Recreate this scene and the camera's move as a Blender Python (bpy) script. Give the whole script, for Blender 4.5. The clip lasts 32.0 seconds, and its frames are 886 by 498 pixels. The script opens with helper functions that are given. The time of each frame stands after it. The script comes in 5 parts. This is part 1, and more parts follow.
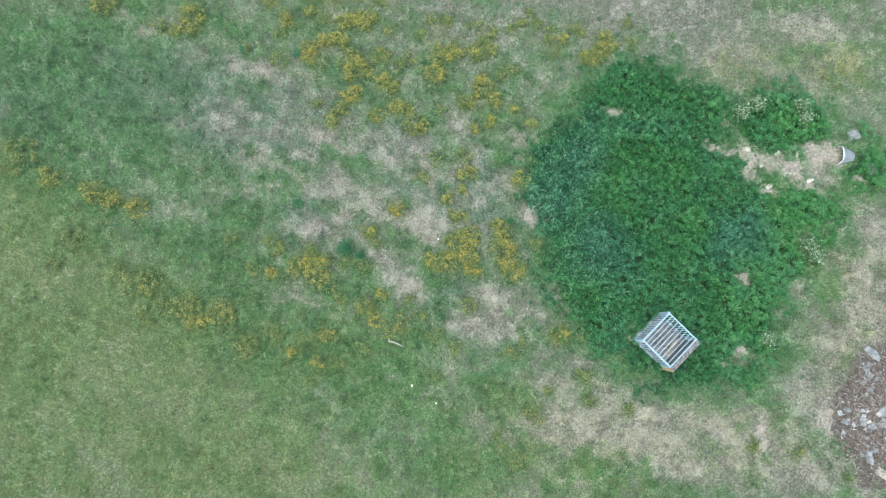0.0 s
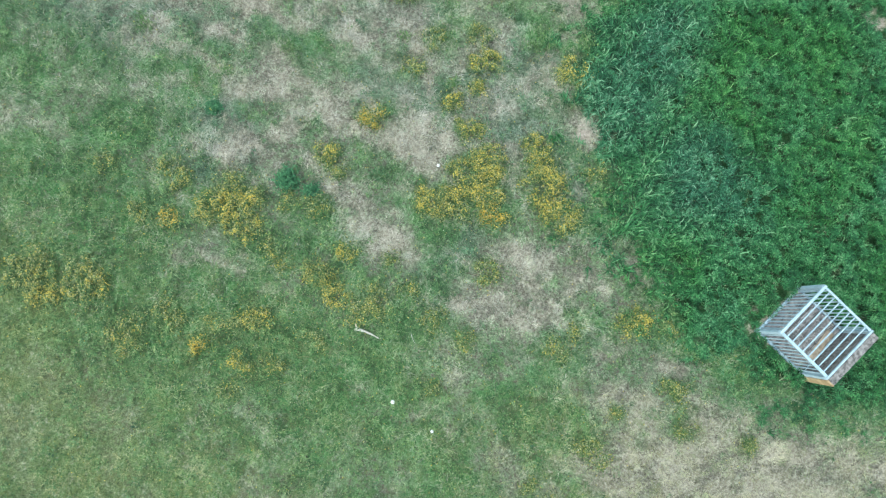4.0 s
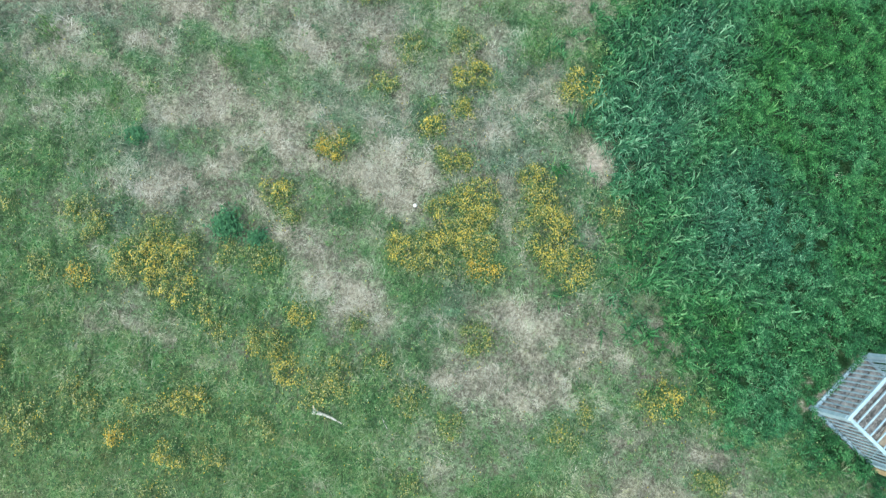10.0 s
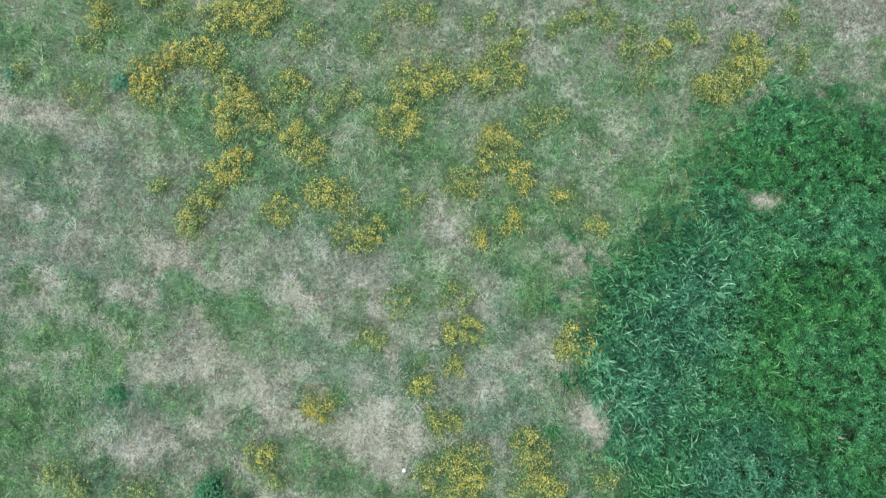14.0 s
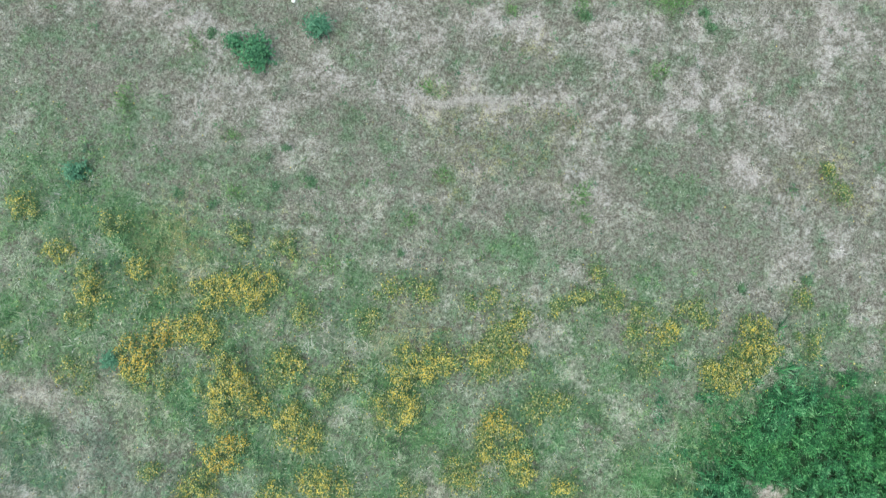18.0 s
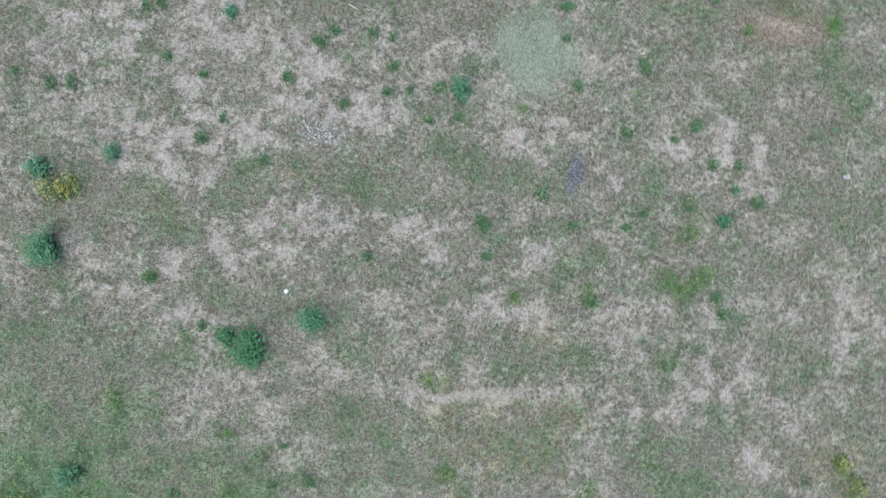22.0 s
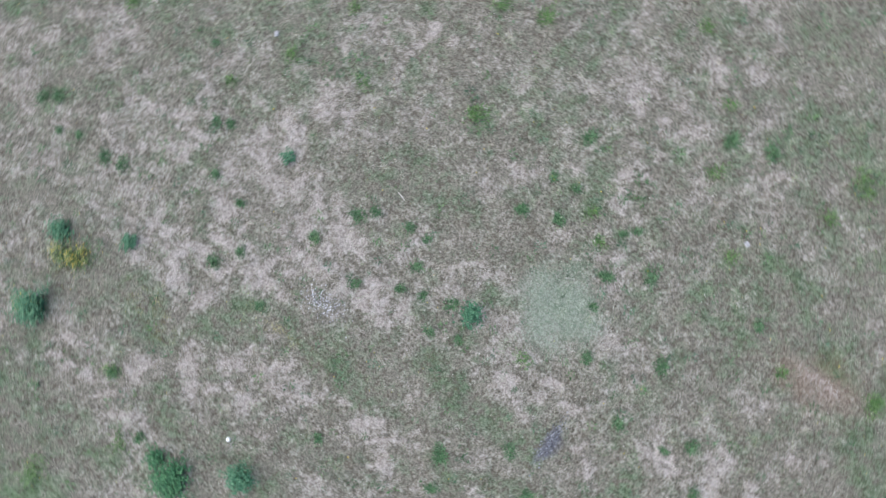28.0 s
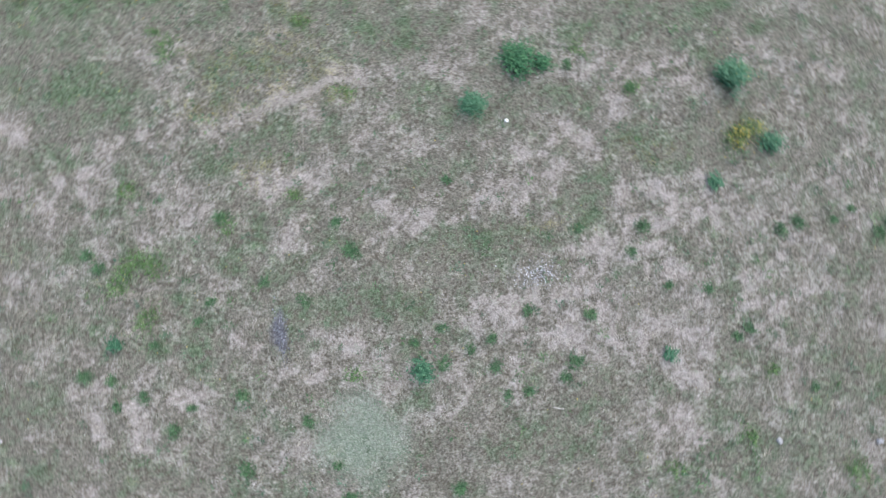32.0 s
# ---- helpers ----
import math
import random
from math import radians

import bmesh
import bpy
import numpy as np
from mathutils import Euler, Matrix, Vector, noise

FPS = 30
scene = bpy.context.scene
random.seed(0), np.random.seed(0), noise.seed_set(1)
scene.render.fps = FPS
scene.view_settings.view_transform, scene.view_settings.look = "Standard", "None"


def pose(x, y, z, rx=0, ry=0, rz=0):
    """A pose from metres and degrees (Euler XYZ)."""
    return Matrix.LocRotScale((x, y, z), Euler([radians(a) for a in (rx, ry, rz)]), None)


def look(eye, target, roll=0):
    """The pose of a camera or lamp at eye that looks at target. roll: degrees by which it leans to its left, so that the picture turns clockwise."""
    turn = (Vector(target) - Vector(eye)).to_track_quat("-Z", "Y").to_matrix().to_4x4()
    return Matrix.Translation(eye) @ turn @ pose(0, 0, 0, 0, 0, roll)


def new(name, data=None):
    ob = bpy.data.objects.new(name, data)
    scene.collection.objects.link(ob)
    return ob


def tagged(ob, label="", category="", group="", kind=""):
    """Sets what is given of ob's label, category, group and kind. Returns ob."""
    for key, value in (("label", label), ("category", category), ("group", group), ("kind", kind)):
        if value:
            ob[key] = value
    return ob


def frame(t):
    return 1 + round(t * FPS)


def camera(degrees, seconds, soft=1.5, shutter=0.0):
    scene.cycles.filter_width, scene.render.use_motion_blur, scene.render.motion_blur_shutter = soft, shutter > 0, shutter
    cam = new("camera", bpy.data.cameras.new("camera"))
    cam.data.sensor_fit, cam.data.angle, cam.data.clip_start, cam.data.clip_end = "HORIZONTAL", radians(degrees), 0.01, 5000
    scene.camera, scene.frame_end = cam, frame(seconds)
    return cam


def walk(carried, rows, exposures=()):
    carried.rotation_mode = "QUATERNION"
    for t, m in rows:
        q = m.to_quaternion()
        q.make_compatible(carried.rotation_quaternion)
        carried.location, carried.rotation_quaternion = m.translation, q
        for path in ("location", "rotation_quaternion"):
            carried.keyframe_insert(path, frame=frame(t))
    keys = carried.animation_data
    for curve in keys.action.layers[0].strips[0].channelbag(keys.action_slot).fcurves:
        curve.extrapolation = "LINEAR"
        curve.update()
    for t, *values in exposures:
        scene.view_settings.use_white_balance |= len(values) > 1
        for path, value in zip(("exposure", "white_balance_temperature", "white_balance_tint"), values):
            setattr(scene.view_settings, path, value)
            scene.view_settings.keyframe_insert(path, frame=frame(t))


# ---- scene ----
cam = camera(72, 32.0, soft=1.3, shutter=0.4)
PATH = [
    (0, (1.642, -0.204, 19.843), (1.63, 0.031, 17.856), 7.9),
    (0.5, (1.991, -0.068, 18.752), (1.949, 0.145, 16.764), 0.0),
    (1, (2.185, -0.076, 17.475), (2.122, 0.125, 15.486), -6.3),
    (1.5, (2.206, -0.143, 16.195), (2.143, 0.06, 14.207), -6.1),
    (2, (2.22, -0.228, 14.839), (2.153, -0.021, 12.851), -6.7),
    (2.5, (2.198, -0.25, 13.572), (2.13, -0.058, 11.582), -8.2),
    (3, (2.04, -0.32, 13.088), (1.994, -0.123, 11.099), -1.8),
    (3.5, (1.989, -0.419, 12.636), (1.946, -0.215, 10.647), -0.5),
    (5.5, (1.996, -0.514, 10.895), (1.964, -0.306, 8.906), 2.4),
    (6, (2.018, -0.511, 10.46), (1.978, -0.306, 8.471), 0.1),
    (6.5, (2.014, -0.504, 10.034), (1.975, -0.304, 8.044), 0.1),
    (7, (2.023, -0.504, 9.871), (1.986, -0.306, 7.881), 0.4),
    (7.5, (2.069, -0.503, 9.847), (2.031, -0.303, 7.857), 0.2),
    (8, (2.114, -0.507, 9.865), (2.077, -0.306, 7.876), 0.4),
    (8.5, (2.145, -0.408, 9.88), (2.111, -0.214, 7.89), 1.0),
    (9, (2.121, -0.113, 9.89), (2.09, 0.081, 7.899), 2.0),
    (9.5, (2.082, 0.345, 9.898), (2.054, 0.539, 7.908), 2.6),
    (10, (2.036, 0.829, 9.897), (2.007, 1.028, 7.907), 2.5),
    (10.5, (1.989, 1.314, 9.894), (1.96, 1.52, 7.904), 2.8),
    (11, (1.906, 1.822, 9.888), (1.883, 2.029, 7.899), 4.7),
    (11.5, (1.85, 2.404, 9.918), (1.824, 2.601, 7.928), 3.5),
    (12, (1.769, 2.978, 9.942), (1.742, 3.166, 7.951), 2.8),
    (12.5, (1.662, 3.533, 9.951), (1.638, 3.716, 7.959), 3.6),
    (13, (1.58, 4.12, 9.974), (1.552, 4.29, 7.982), 2.0),
    (13.5, (1.493, 4.649, 9.994), (1.463, 4.817, 8.001), 1.1),
    (14, (1.4, 5.152, 10.001), (1.37, 5.324, 8.009), 1.0),
    (14.5, (1.279, 5.686, 10.011), (1.252, 5.86, 8.018), 2.3),
    (16.5, (0.798, 8.041, 10.05), (0.779, 8.199, 8.057), 4.2),
    (17, (0.694, 8.693, 10.053), (0.671, 8.838, 8.058), 2.4),
    (17.5, (0.551, 9.283, 10.069), (0.534, 9.428, 8.075), 4.4),
    (18, (0.431, 10.025, 10.07), (0.414, 10.142, 8.073), 3.4),
    (18.5, (0.333, 10.762, 10.077), (0.315, 10.854, 8.079), 0.1),
    (19, (0.224, 11.591, 10.061), (0.205, 11.638, 8.062), -10.0),
    (19.5, (0.132, 12.217, 10.036), (0.109, 12.257, 8.037), -18.6),
    (20, (0.006, 12.795, 10.018), (-0.016, 12.837, 8.019), -17.0),
    (20.5, (-0.122, 13.421, 9.972), (-0.142, 13.453, 7.972), -21.1),
    (21, (-0.265, 14.026, 9.959), (-0.28, 14.056, 7.96), -15.0),
    (21.5, (-0.44, 14.699, 9.912), (-0.445, 14.713, 7.912), -10.4),
    (22, (-0.598, 15.322, 9.897), (-0.602, 15.331, 7.897), -12.9),
    (22.5, (-0.723, 15.902, 9.845), (-0.73, 15.916, 7.845), -11.7),
    (23, (-0.835, 16.435, 9.785), (-0.848, 16.464, 7.785), -11.8),
    (23.5, (-0.946, 16.985, 9.738), (-0.966, 17.027, 7.739), -13.0),
    (24, (-1.026, 17.485, 9.694), (-1.057, 17.55, 7.696), -13.5),
    (24.5, (-1.045, 17.951, 9.645), (-1.101, 18.043, 7.648), -18.9),
    (25, (-1.102, 18.267, 9.645), (-1.172, 18.382, 7.65), -18.7),
    (25.5, (-1.123, 18.343, 9.616), (-1.196, 18.455, 7.621), -20.3),
    (27.5, (-0.764, 18.355, 9.667), (-0.92, 18.431, 7.674), -44.7),
    (28, (-0.78, 18.233, 9.668), (-0.984, 18.306, 7.68), -37.3),
    (28.5, (-0.835, 18.09, 9.684), (-1.077, 18.153, 7.7), -28.2),
    (29, (-0.983, 17.944, 9.731), (-1.235, 17.981, 7.748), -19.2),
    (29.5, (-1.241, 17.839, 9.754), (-1.473, 17.816, 7.768), -14.6),
    (30, (-1.365, 17.697, 9.766), (-1.578, 17.617, 7.779), -11.0),
    (30.5, (-1.273, 17.603, 9.778), (-1.484, 17.462, 7.794), -5.8),
    (31, (-1.13, 17.636, 9.721), (-1.333, 17.42, 7.743), -1.5),
    (31.5, (-1.006, 17.634, 9.692), (-1.178, 17.363, 7.718), 4.9),
    (32, (-0.874, 17.637, 9.706), (-1.004, 17.332, 7.733), 12.1),
]
walk(cam, [(t, look(e, g, r)) for t, e, g, r in PATH], exposures=[(0, 1.03, 5800, -3), (3, 1.06, 5820, -6), (6, 1.1, 5850, -8), (14, 1.03, 5850, -8), (17, 1.12, 5800, -4), (19, 0.99, 5800, -1), (21, 0.93, 5780, 4), (23, 0.86, 5780, 7), (25, 0.86, 5780, 10), (32, 0.89, 5780, 11)])

# world and sun: bright overcast, very soft shadows
world = bpy.data.worlds.new("overcast_sky")
scene.world = world
world.use_nodes = True
wn = world.node_tree
sky = wn.nodes.new("ShaderNodeTexSky")
sky.sky_type = "NISHITA"
sky.sun_disc = False
sky.sun_elevation = radians(48)
sky.sun_rotation = radians(215)
sky.dust_density = 4.0
wn.links.new(sky.outputs[0], wn.nodes["Background"].inputs[0])
wn.nodes["Background"].inputs[1].default_value = 0.15
sun = new("sun", bpy.data.lights.new("sun", "SUN"))
sun.data.energy = 1.5
sun.data.angle = radians(30)
sun.data.color = (1.0, 0.96, 0.9)
sun.matrix_world = look((-12, 18, 40), (0, 0, 0))

# ---- tools ----
rng = np.random.default_rng(7)
TABLE = rng.random((256, 256)).astype(np.float32)


def soft(x, y, size, shift=0):
    """Smooth value noise between 0 and 1."""
    u, v = np.asarray(x) / size + 17.3 * shift + 100.0, np.asarray(y) / size + 31.7 * shift + 100.0
    i, j = np.floor(u).astype(int), np.floor(v).astype(int)
    a, b = u - i, v - j
    a, b = a * a * (3 - 2 * a), b * b * (3 - 2 * b)
    t = lambda p, q: TABLE[p % 256, q % 256]
    return (t(i, j) * (1 - a) + t(i + 1, j) * a) * (1 - b) + (t(i, j + 1) * (1 - a) + t(i + 1, j + 1) * a) * b


def rough(x, y, size, shift=0, steps=3):
    total, weight = 0.0, 0.0
    for k in range(steps):
        total = total + soft(x, y, size / 2 ** k, shift + k) * 0.6 ** k
        weight += 0.6 ** k
    return total / weight


def ramp(v, low, high):
    w = np.clip((v - low) / (high - low), 0, 1)
    return w * w * (3 - 2 * w)


def spread(x, y, rows, edge=0.5, warp=0.6, size=0.9):
    """How far a place lies inside a union of ragged ovals: 0 outside to 1 inside."""
    wx = x + (rough(x, y, size, 3) - 0.5) * warp * 2
    wy = y + (rough(x, y, size, 9) - 0.5) * warp * 2
    best = np.zeros_like(wx)
    for cx, cy, rx, ry in rows:
        near = (np.abs(wx - cx) < rx * 2.2) & (np.abs(wy - cy) < ry * 2.2)
        if near.any():
            d = np.sqrt(((wx[near] - cx) / rx) ** 2 + ((wy[near] - cy) / ry) ** 2)
            best[near] = np.maximum(best[near], 1 - ramp(d, 1 - edge, 1 + edge))
    return best


def ground_z(x, y):
    bumps = (rough(x, y, 1.7, 5) - 0.5) * 0.09 + (rough(x, y, 0.35, 6, 2) - 0.5) * 0.035
    return bumps * ramp(-np.hypot(np.asarray(x) - 1, np.asarray(y) - 7), -60, -30)


def fields(x, y):
    tall = spread(x, y, TALL, 0.30, 0.55, 0.6)
    bloom = spread(x, y, [(a, b, 1.35 * c + 0.08, 1.35 * c + 0.08) for a, b, c, d in FLOWERS], 0.6, 0.3, 0.4)
    pale = spread(x, y, PALE, 0.8, 0.45, 0.5)
    fringe = spread(x, y, [(a, b, c + 0.55, d + 0.55) for a, b, c, d in TALL], 0.25, 0.8, 0.9)
    wide = spread(x, y, WIDE, 0.6, 0.7, 1.4)
    mid = spread(x, y, MID, 0.5, 0.7, 1.2)
    olive = spread(x, y, OLIVE, 0.5, 0.5, 0.9)
    north = ramp(y + 0.12 * (np.minimum(x, 7) - 1) + (rough(x, y, 2.5, 21) - 0.5) * 3, 7.9, 12.4) * (1 - 0.7 * ramp(x, 8.5, 11.5) * (1 - ramp(y, 13, 15)))
    lawn = ramp(-(y * 0.9 + x * 0.5) + (rough(x, y, 2.5, 22) - 0.5) * 3, 3.2, 6.0)
    # blotches of dead grass and of green, larger and looser in the south, mottled in the north
    mottle = rough(x, y, 0.36, 30, 3)
    streak = rough(x * 0.75 + y * 0.25, (y + x * 0.45) * 2.0, 1.3, 33, 3)
    fleck = rough(x, y, 0.17, 35, 3)
    fresh_ = spread(x, y, FRESH, 0.7, 0.5, 0.5)
    dry = 0.6 * ramp(mottle, 0.3, 0.72) + 0.4 * ramp(streak, 0.35, 0.72)
    dry = dry * (1 - 0.35 * north) + north * 0.74 * ramp(0.75 * fleck + 0.25 * mottle, 0.38, 0.68)
    dry = dry * (0.55 + 0.3 * wide * (1 - north)) + 0.12 * wide * (1 - north) * ramp(streak, 0.3, 0.6) + pale * (0.40 * (1 - north) * (0.35 + 0.65 * ramp(mottle, 0.25, 0.7)) + north * (0.02 + 0.72 * ramp(fleck, 0.42, 0.60)))
    dry = dry * (1 - 0.7 * olive) * (1 - 0.42 * mid) * (1 - 0.35 * lawn)
    green = (1 - north) * (0.42 + 0.5 * ramp(rough(x, y, 0.9, 40), 0.35, 0.7)) + north * (0.08 + 0.25 * ramp(rough(x, y, 0.7, 41), 0.45, 0.75) + 0.27 * ramp(rough(x, y, 0.30, 55, 3), 0.50, 0.66))
    green = np.clip(green + 0.30 * fresh_ + 0.25 * olive * (1 - north) + 0.10 * olive + 0.35 * mid + 0.04 * bloom - 0.35 * pale - 0.22 * wide, 0, 1)
    dry = dry * (1 - 0.2 * bloom) * (1 - 0.22 * fringe) * (1 - 0.6 * fresh_ * (1 - north))
    dry = dry + 0.08 * spread(x, y, EAST, 0.8, 0.7, 1.2)
    green = np.clip(green + 0.2 * fringe, 0, 1)
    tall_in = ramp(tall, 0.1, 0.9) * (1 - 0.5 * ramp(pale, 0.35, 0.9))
    return tall_in, np.clip(dry, 0, 1), green, north, lawn


def coolness(x, y):
    """Where the thin grass is grey-green instead of yellow-green."""
    drift = ramp(rough(x * 0.8 + y * 0.3, (y + x * 0.4) * 1.6, 1.5, 77, 3), 0.42, 0.66)
    return np.clip(0.8 * spread(x, y, COOL, 0.7, 0.7, 0.9) * (1 - 0.6 * ramp(-x, 6.5, 9.5)) + 0.2 * drift * ramp(y + 0.5 * x, -1.0, 1.5) * (1 - ramp(y, 9.0, 12.0)), 0, 1)


def bare(x, y):
    """Bare soil, and the ground under the pen."""
    c, d = math.cos(radians(55.6)), math.sin(radians(55.6))
    px, py = (x - 8.14) * c + (y - 0.41) * d, (y - 0.41) * c - (x - 8.14) * d
    under = (px > -0.06) & (px < 1.25) & (py > -1.36) & (py < 0.06)
    return np.maximum(spread(x, y, BARE, 0.6, 0.3, 0.3), under * 1.06)


def spots(x, y):
    """Three odd patches of the dry north: pale moss, bluish slate grit, rusty soil."""
    return (spread(x, y, [(0.27, 18.76, 0.62, 0.56)], 0.55, 0.3, 0.35), spread(x, y, [(1.23, 16.98, 0.14, 0.34)], 0.4, 0.12, 0.25),
            spread(x, y, [(4.15, 19.99, 0.65, 0.4)], 0.6, 0.3, 0.4))


def material(name):
    m = bpy.data.materials.new(name)
    m.use_nodes = True
    t = m.node_tree
    return m, t, t.nodes["Principled BSDF"]


def node(t, kind, **values):
    n = t.nodes.new("ShaderNode" + kind)
    for key, value in values.items():
        n.inputs[key.replace("_", " ")].default_value = value
    return n


def grain(t, scale, detail=4.0, rough_=0.6):
    n = node(t, "TexNoise", Scale=scale, Detail=detail, Roughness=rough_)
    c = t.nodes.new("ShaderNodeTexCoord")
    t.links.new(c.outputs["Object"], n.inputs["Vector"])
    return n.outputs["Fac"]


def blend(t, fac, a, b, kind="MIX"):
    n = t.nodes.new("ShaderNodeMix")
    n.data_type = "RGBA"
    n.blend_type = kind
    for socket, value in ((n.inputs[0], fac), (n.inputs[6], a), (n.inputs[7], b)):
        if isinstance(value, bpy.types.NodeSocket):
            t.links.new(value, socket)
        else:
            socket.default_value = value if isinstance(value, float) else (*value, 1.0)
    return n.outputs[2]


def steps(t, fac, *stops):
    n = t.nodes.new("ShaderNodeValToRGB")
    while len(n.color_ramp.elements) < len(stops):
        n.color_ramp.elements.new(0.5)
    for e, (at, colour) in zip(n.color_ramp.elements, stops):
        e.position = at
        e.color = (*colour, 1.0)
    t.links.new(fac, n.inputs[0])
    return n.outputs[0]


def math_(t, op, a, b):
    n = t.nodes.new("ShaderNodeMath")
    n.operation = op
    n.use_clamp = True
    for socket, value in ((n.inputs[0], a), (n.inputs[1], b)):
        if isinstance(value, bpy.types.NodeSocket):
            t.links.new(value, socket)
        else:
            socket.default_value = value
    return n.outputs[0]


def bump(t, bsdf, height, strength, distance):
    n = t.nodes.new("ShaderNodeBump")
    n.inputs["Strength"].default_value = strength
    n.inputs["Distance"].default_value = distance
    t.links.new(height, n.inputs["Height"])
    t.links.new(n.outputs[0], bsdf.inputs["Normal"])


def attribute(t, name):
    n = t.nodes.new("ShaderNodeAttribute")
    n.attribute_name = name
    return n.outputs["Fac"]


def plain(name, low, high, scale=30.0, roughness=0.8, metal=0.0, relief=0.3, deep=0.004):
    """A surface that varies between two colours in coarse and fine grain."""
    m, t, b = material(name)
    coarse, fine = grain(t, scale), grain(t, scale * 7)
    stretch = t.nodes.new("ShaderNodeMapRange")
    stretch.inputs[1].default_value, stretch.inputs[2].default_value = 0.36, 0.64
    t.links.new(coarse, stretch.inputs[0])
    c = blend(t, stretch.outputs[0], low, high)
    c = blend(t, math_(t, "MULTIPLY", fine, 0.4), c, [v * 0.55 for v in low])
    t.links.new(c, b.inputs["Base Color"])
    b.inputs["Roughness"].default_value = roughness
    b.inputs["Metallic"].default_value = metal
    bump(t, b, fine, relief, deep)
    return m


def foliage(name, *stops, roughness=0.6, key="tone", dry=None, ochre=None, faded=None, cool=None, dull=None):
    """Leaves and blades: colour by a value kept on every blade."""
    m, t, b = material(name)
    c = steps(t, attribute(t, key), *stops)
    if cool:
        c = blend(t, attribute(t, "cool"), c, steps(t, attribute(t, key), *cool))
    if dull:
        c = blend(t, math_(t, "MULTIPLY", attribute(t, "faded"), 0.7), c, steps(t, attribute(t, key), *dull))
    if dry:
        d = steps(t, attribute(t, key), *dry)
        if faded:
            d = blend(t, attribute(t, "faded"), d, steps(t, attribute(t, key), *faded))
        c = blend(t, attribute(t, "dry"), c, d)
    if ochre:
        c = blend(t, attribute(t, "ochre"), c, steps(t, attribute(t, key), *ochre))
    t.links.new(c, b.inputs["Base Color"])
    b.inputs["Roughness"].default_value = roughness
    b.inputs["Specular IOR Level"].default_value = 0.25
    return m


def mesh_from(name, verts, faces, mat, loop=3, **values):
    """A mesh from arrays: verts (n, 3), faces (m, loop), values one a vertex."""
    me = bpy.data.meshes.new(name)
    verts, faces = np.asarray(verts, np.float32), np.asarray(faces, np.int32)
    me.vertices.add(len(verts))
    me.vertices.foreach_set("co", verts.ravel())
    me.loops.add(faces.size)
    me.loops.foreach_set("vertex_index", faces.ravel())
    me.polygons.add(len(faces))
    me.polygons.foreach_set("loop_start", np.arange(0, faces.size, loop, dtype=np.int32))
    me.update(calc_edges=True)
    for key, value in values.items():
        a = me.attributes.new(key, "FLOAT", "POINT")
        a.data.foreach_set("value", np.asarray(value, np.float32))
    me.materials.append(mat)
    return me


def part(name, me, parent=None, label="", kind=""):
    ob = new(name, me)
    if parent:
        ob.parent = parent
    return tagged(ob, label, kind=kind)


def from_bm(name, bm, mat, smooth=False):
    me = bpy.data.meshes.new(name)
    bmesh.ops.recalc_face_normals(bm, faces=bm.faces)
    bm.to_mesh(me)
    bm.free()
    if smooth:
        me.polygons.foreach_set("use_smooth", [True] * len(me.polygons))
    me.materials.append(mat)
    return me


def bar(name, a, b, wide, thick, mat, parent, label="", bevel=0.004, up=(0, 0, 1)):
    """A straight bevelled bar from a to b, wide across and thick along up."""
    a, b = Vector(a), Vector(b)
    z = (b - a).normalized()
    x = Vector(up).cross(z)
    x = x.normalized() if x.length > 1e-4 else Vector((1, 0, 0))
    y = z.cross(x)
    m = Matrix((x, y, z)).transposed().to_4x4()
    m.translation = (a + b) / 2
    bm = bmesh.new()
    bmesh.ops.create_cube(bm, size=1)
    bmesh.ops.scale(bm, vec=(wide, thick, (b - a).length), verts=bm.verts)
    if bevel:
        bmesh.ops.bevel(bm, geom=bm.edges[:], offset=bevel, segments=1, affect="EDGES")
    bm.transform(m)
    return part(name, from_bm(name, bm, mat), parent, label)


def blades(x, y, z, length, width, rise, bend=0.0, turn=None, tone=None, dry=None, two=False):
    """Grass blades as arrays: verts, triangles, tone, dry."""
    n = len(x)
    turn = rng.random(n) * 2 * np.pi if turn is None else turn
    dx, dy = np.cos(turn), np.sin(turn)
    flat, up = length * np.cos(rise), length * np.sin(rise)
    foot = np.stack([x, y, z], 1)
    side = np.stack([-dy, dx, np.zeros(n)], 1) * (width / 2)[:, None]
    tip = foot + np.stack([dx * flat, dy * flat, up * (1 - bend)], 1)
    if not two:
        verts = np.stack([foot - side, foot + side, tip], 1).reshape(-1, 3)
        tris = np.arange(3 * n).reshape(-1, 3)
        k = 3
    else:
        knee = foot + np.stack([dx * flat * 0.45, dy * flat * 0.45, up * 0.8], 1)
        verts = np.stack([foot - side, foot + side, knee - side * 0.85, knee + side * 0.85, tip], 1).reshape(-1, 3)
        tris = (np.array([[0, 1, 3], [0, 3, 2], [2, 3, 4]])[None] + 5 * np.arange(n)[:, None, None]).reshape(-1, 3)
        k = 5
    tone = rng.random(n) if tone is None else tone
    dry = np.zeros(n) if dry is None else dry
    return verts, tris, np.repeat(tone, k), np.repeat(dry, k)


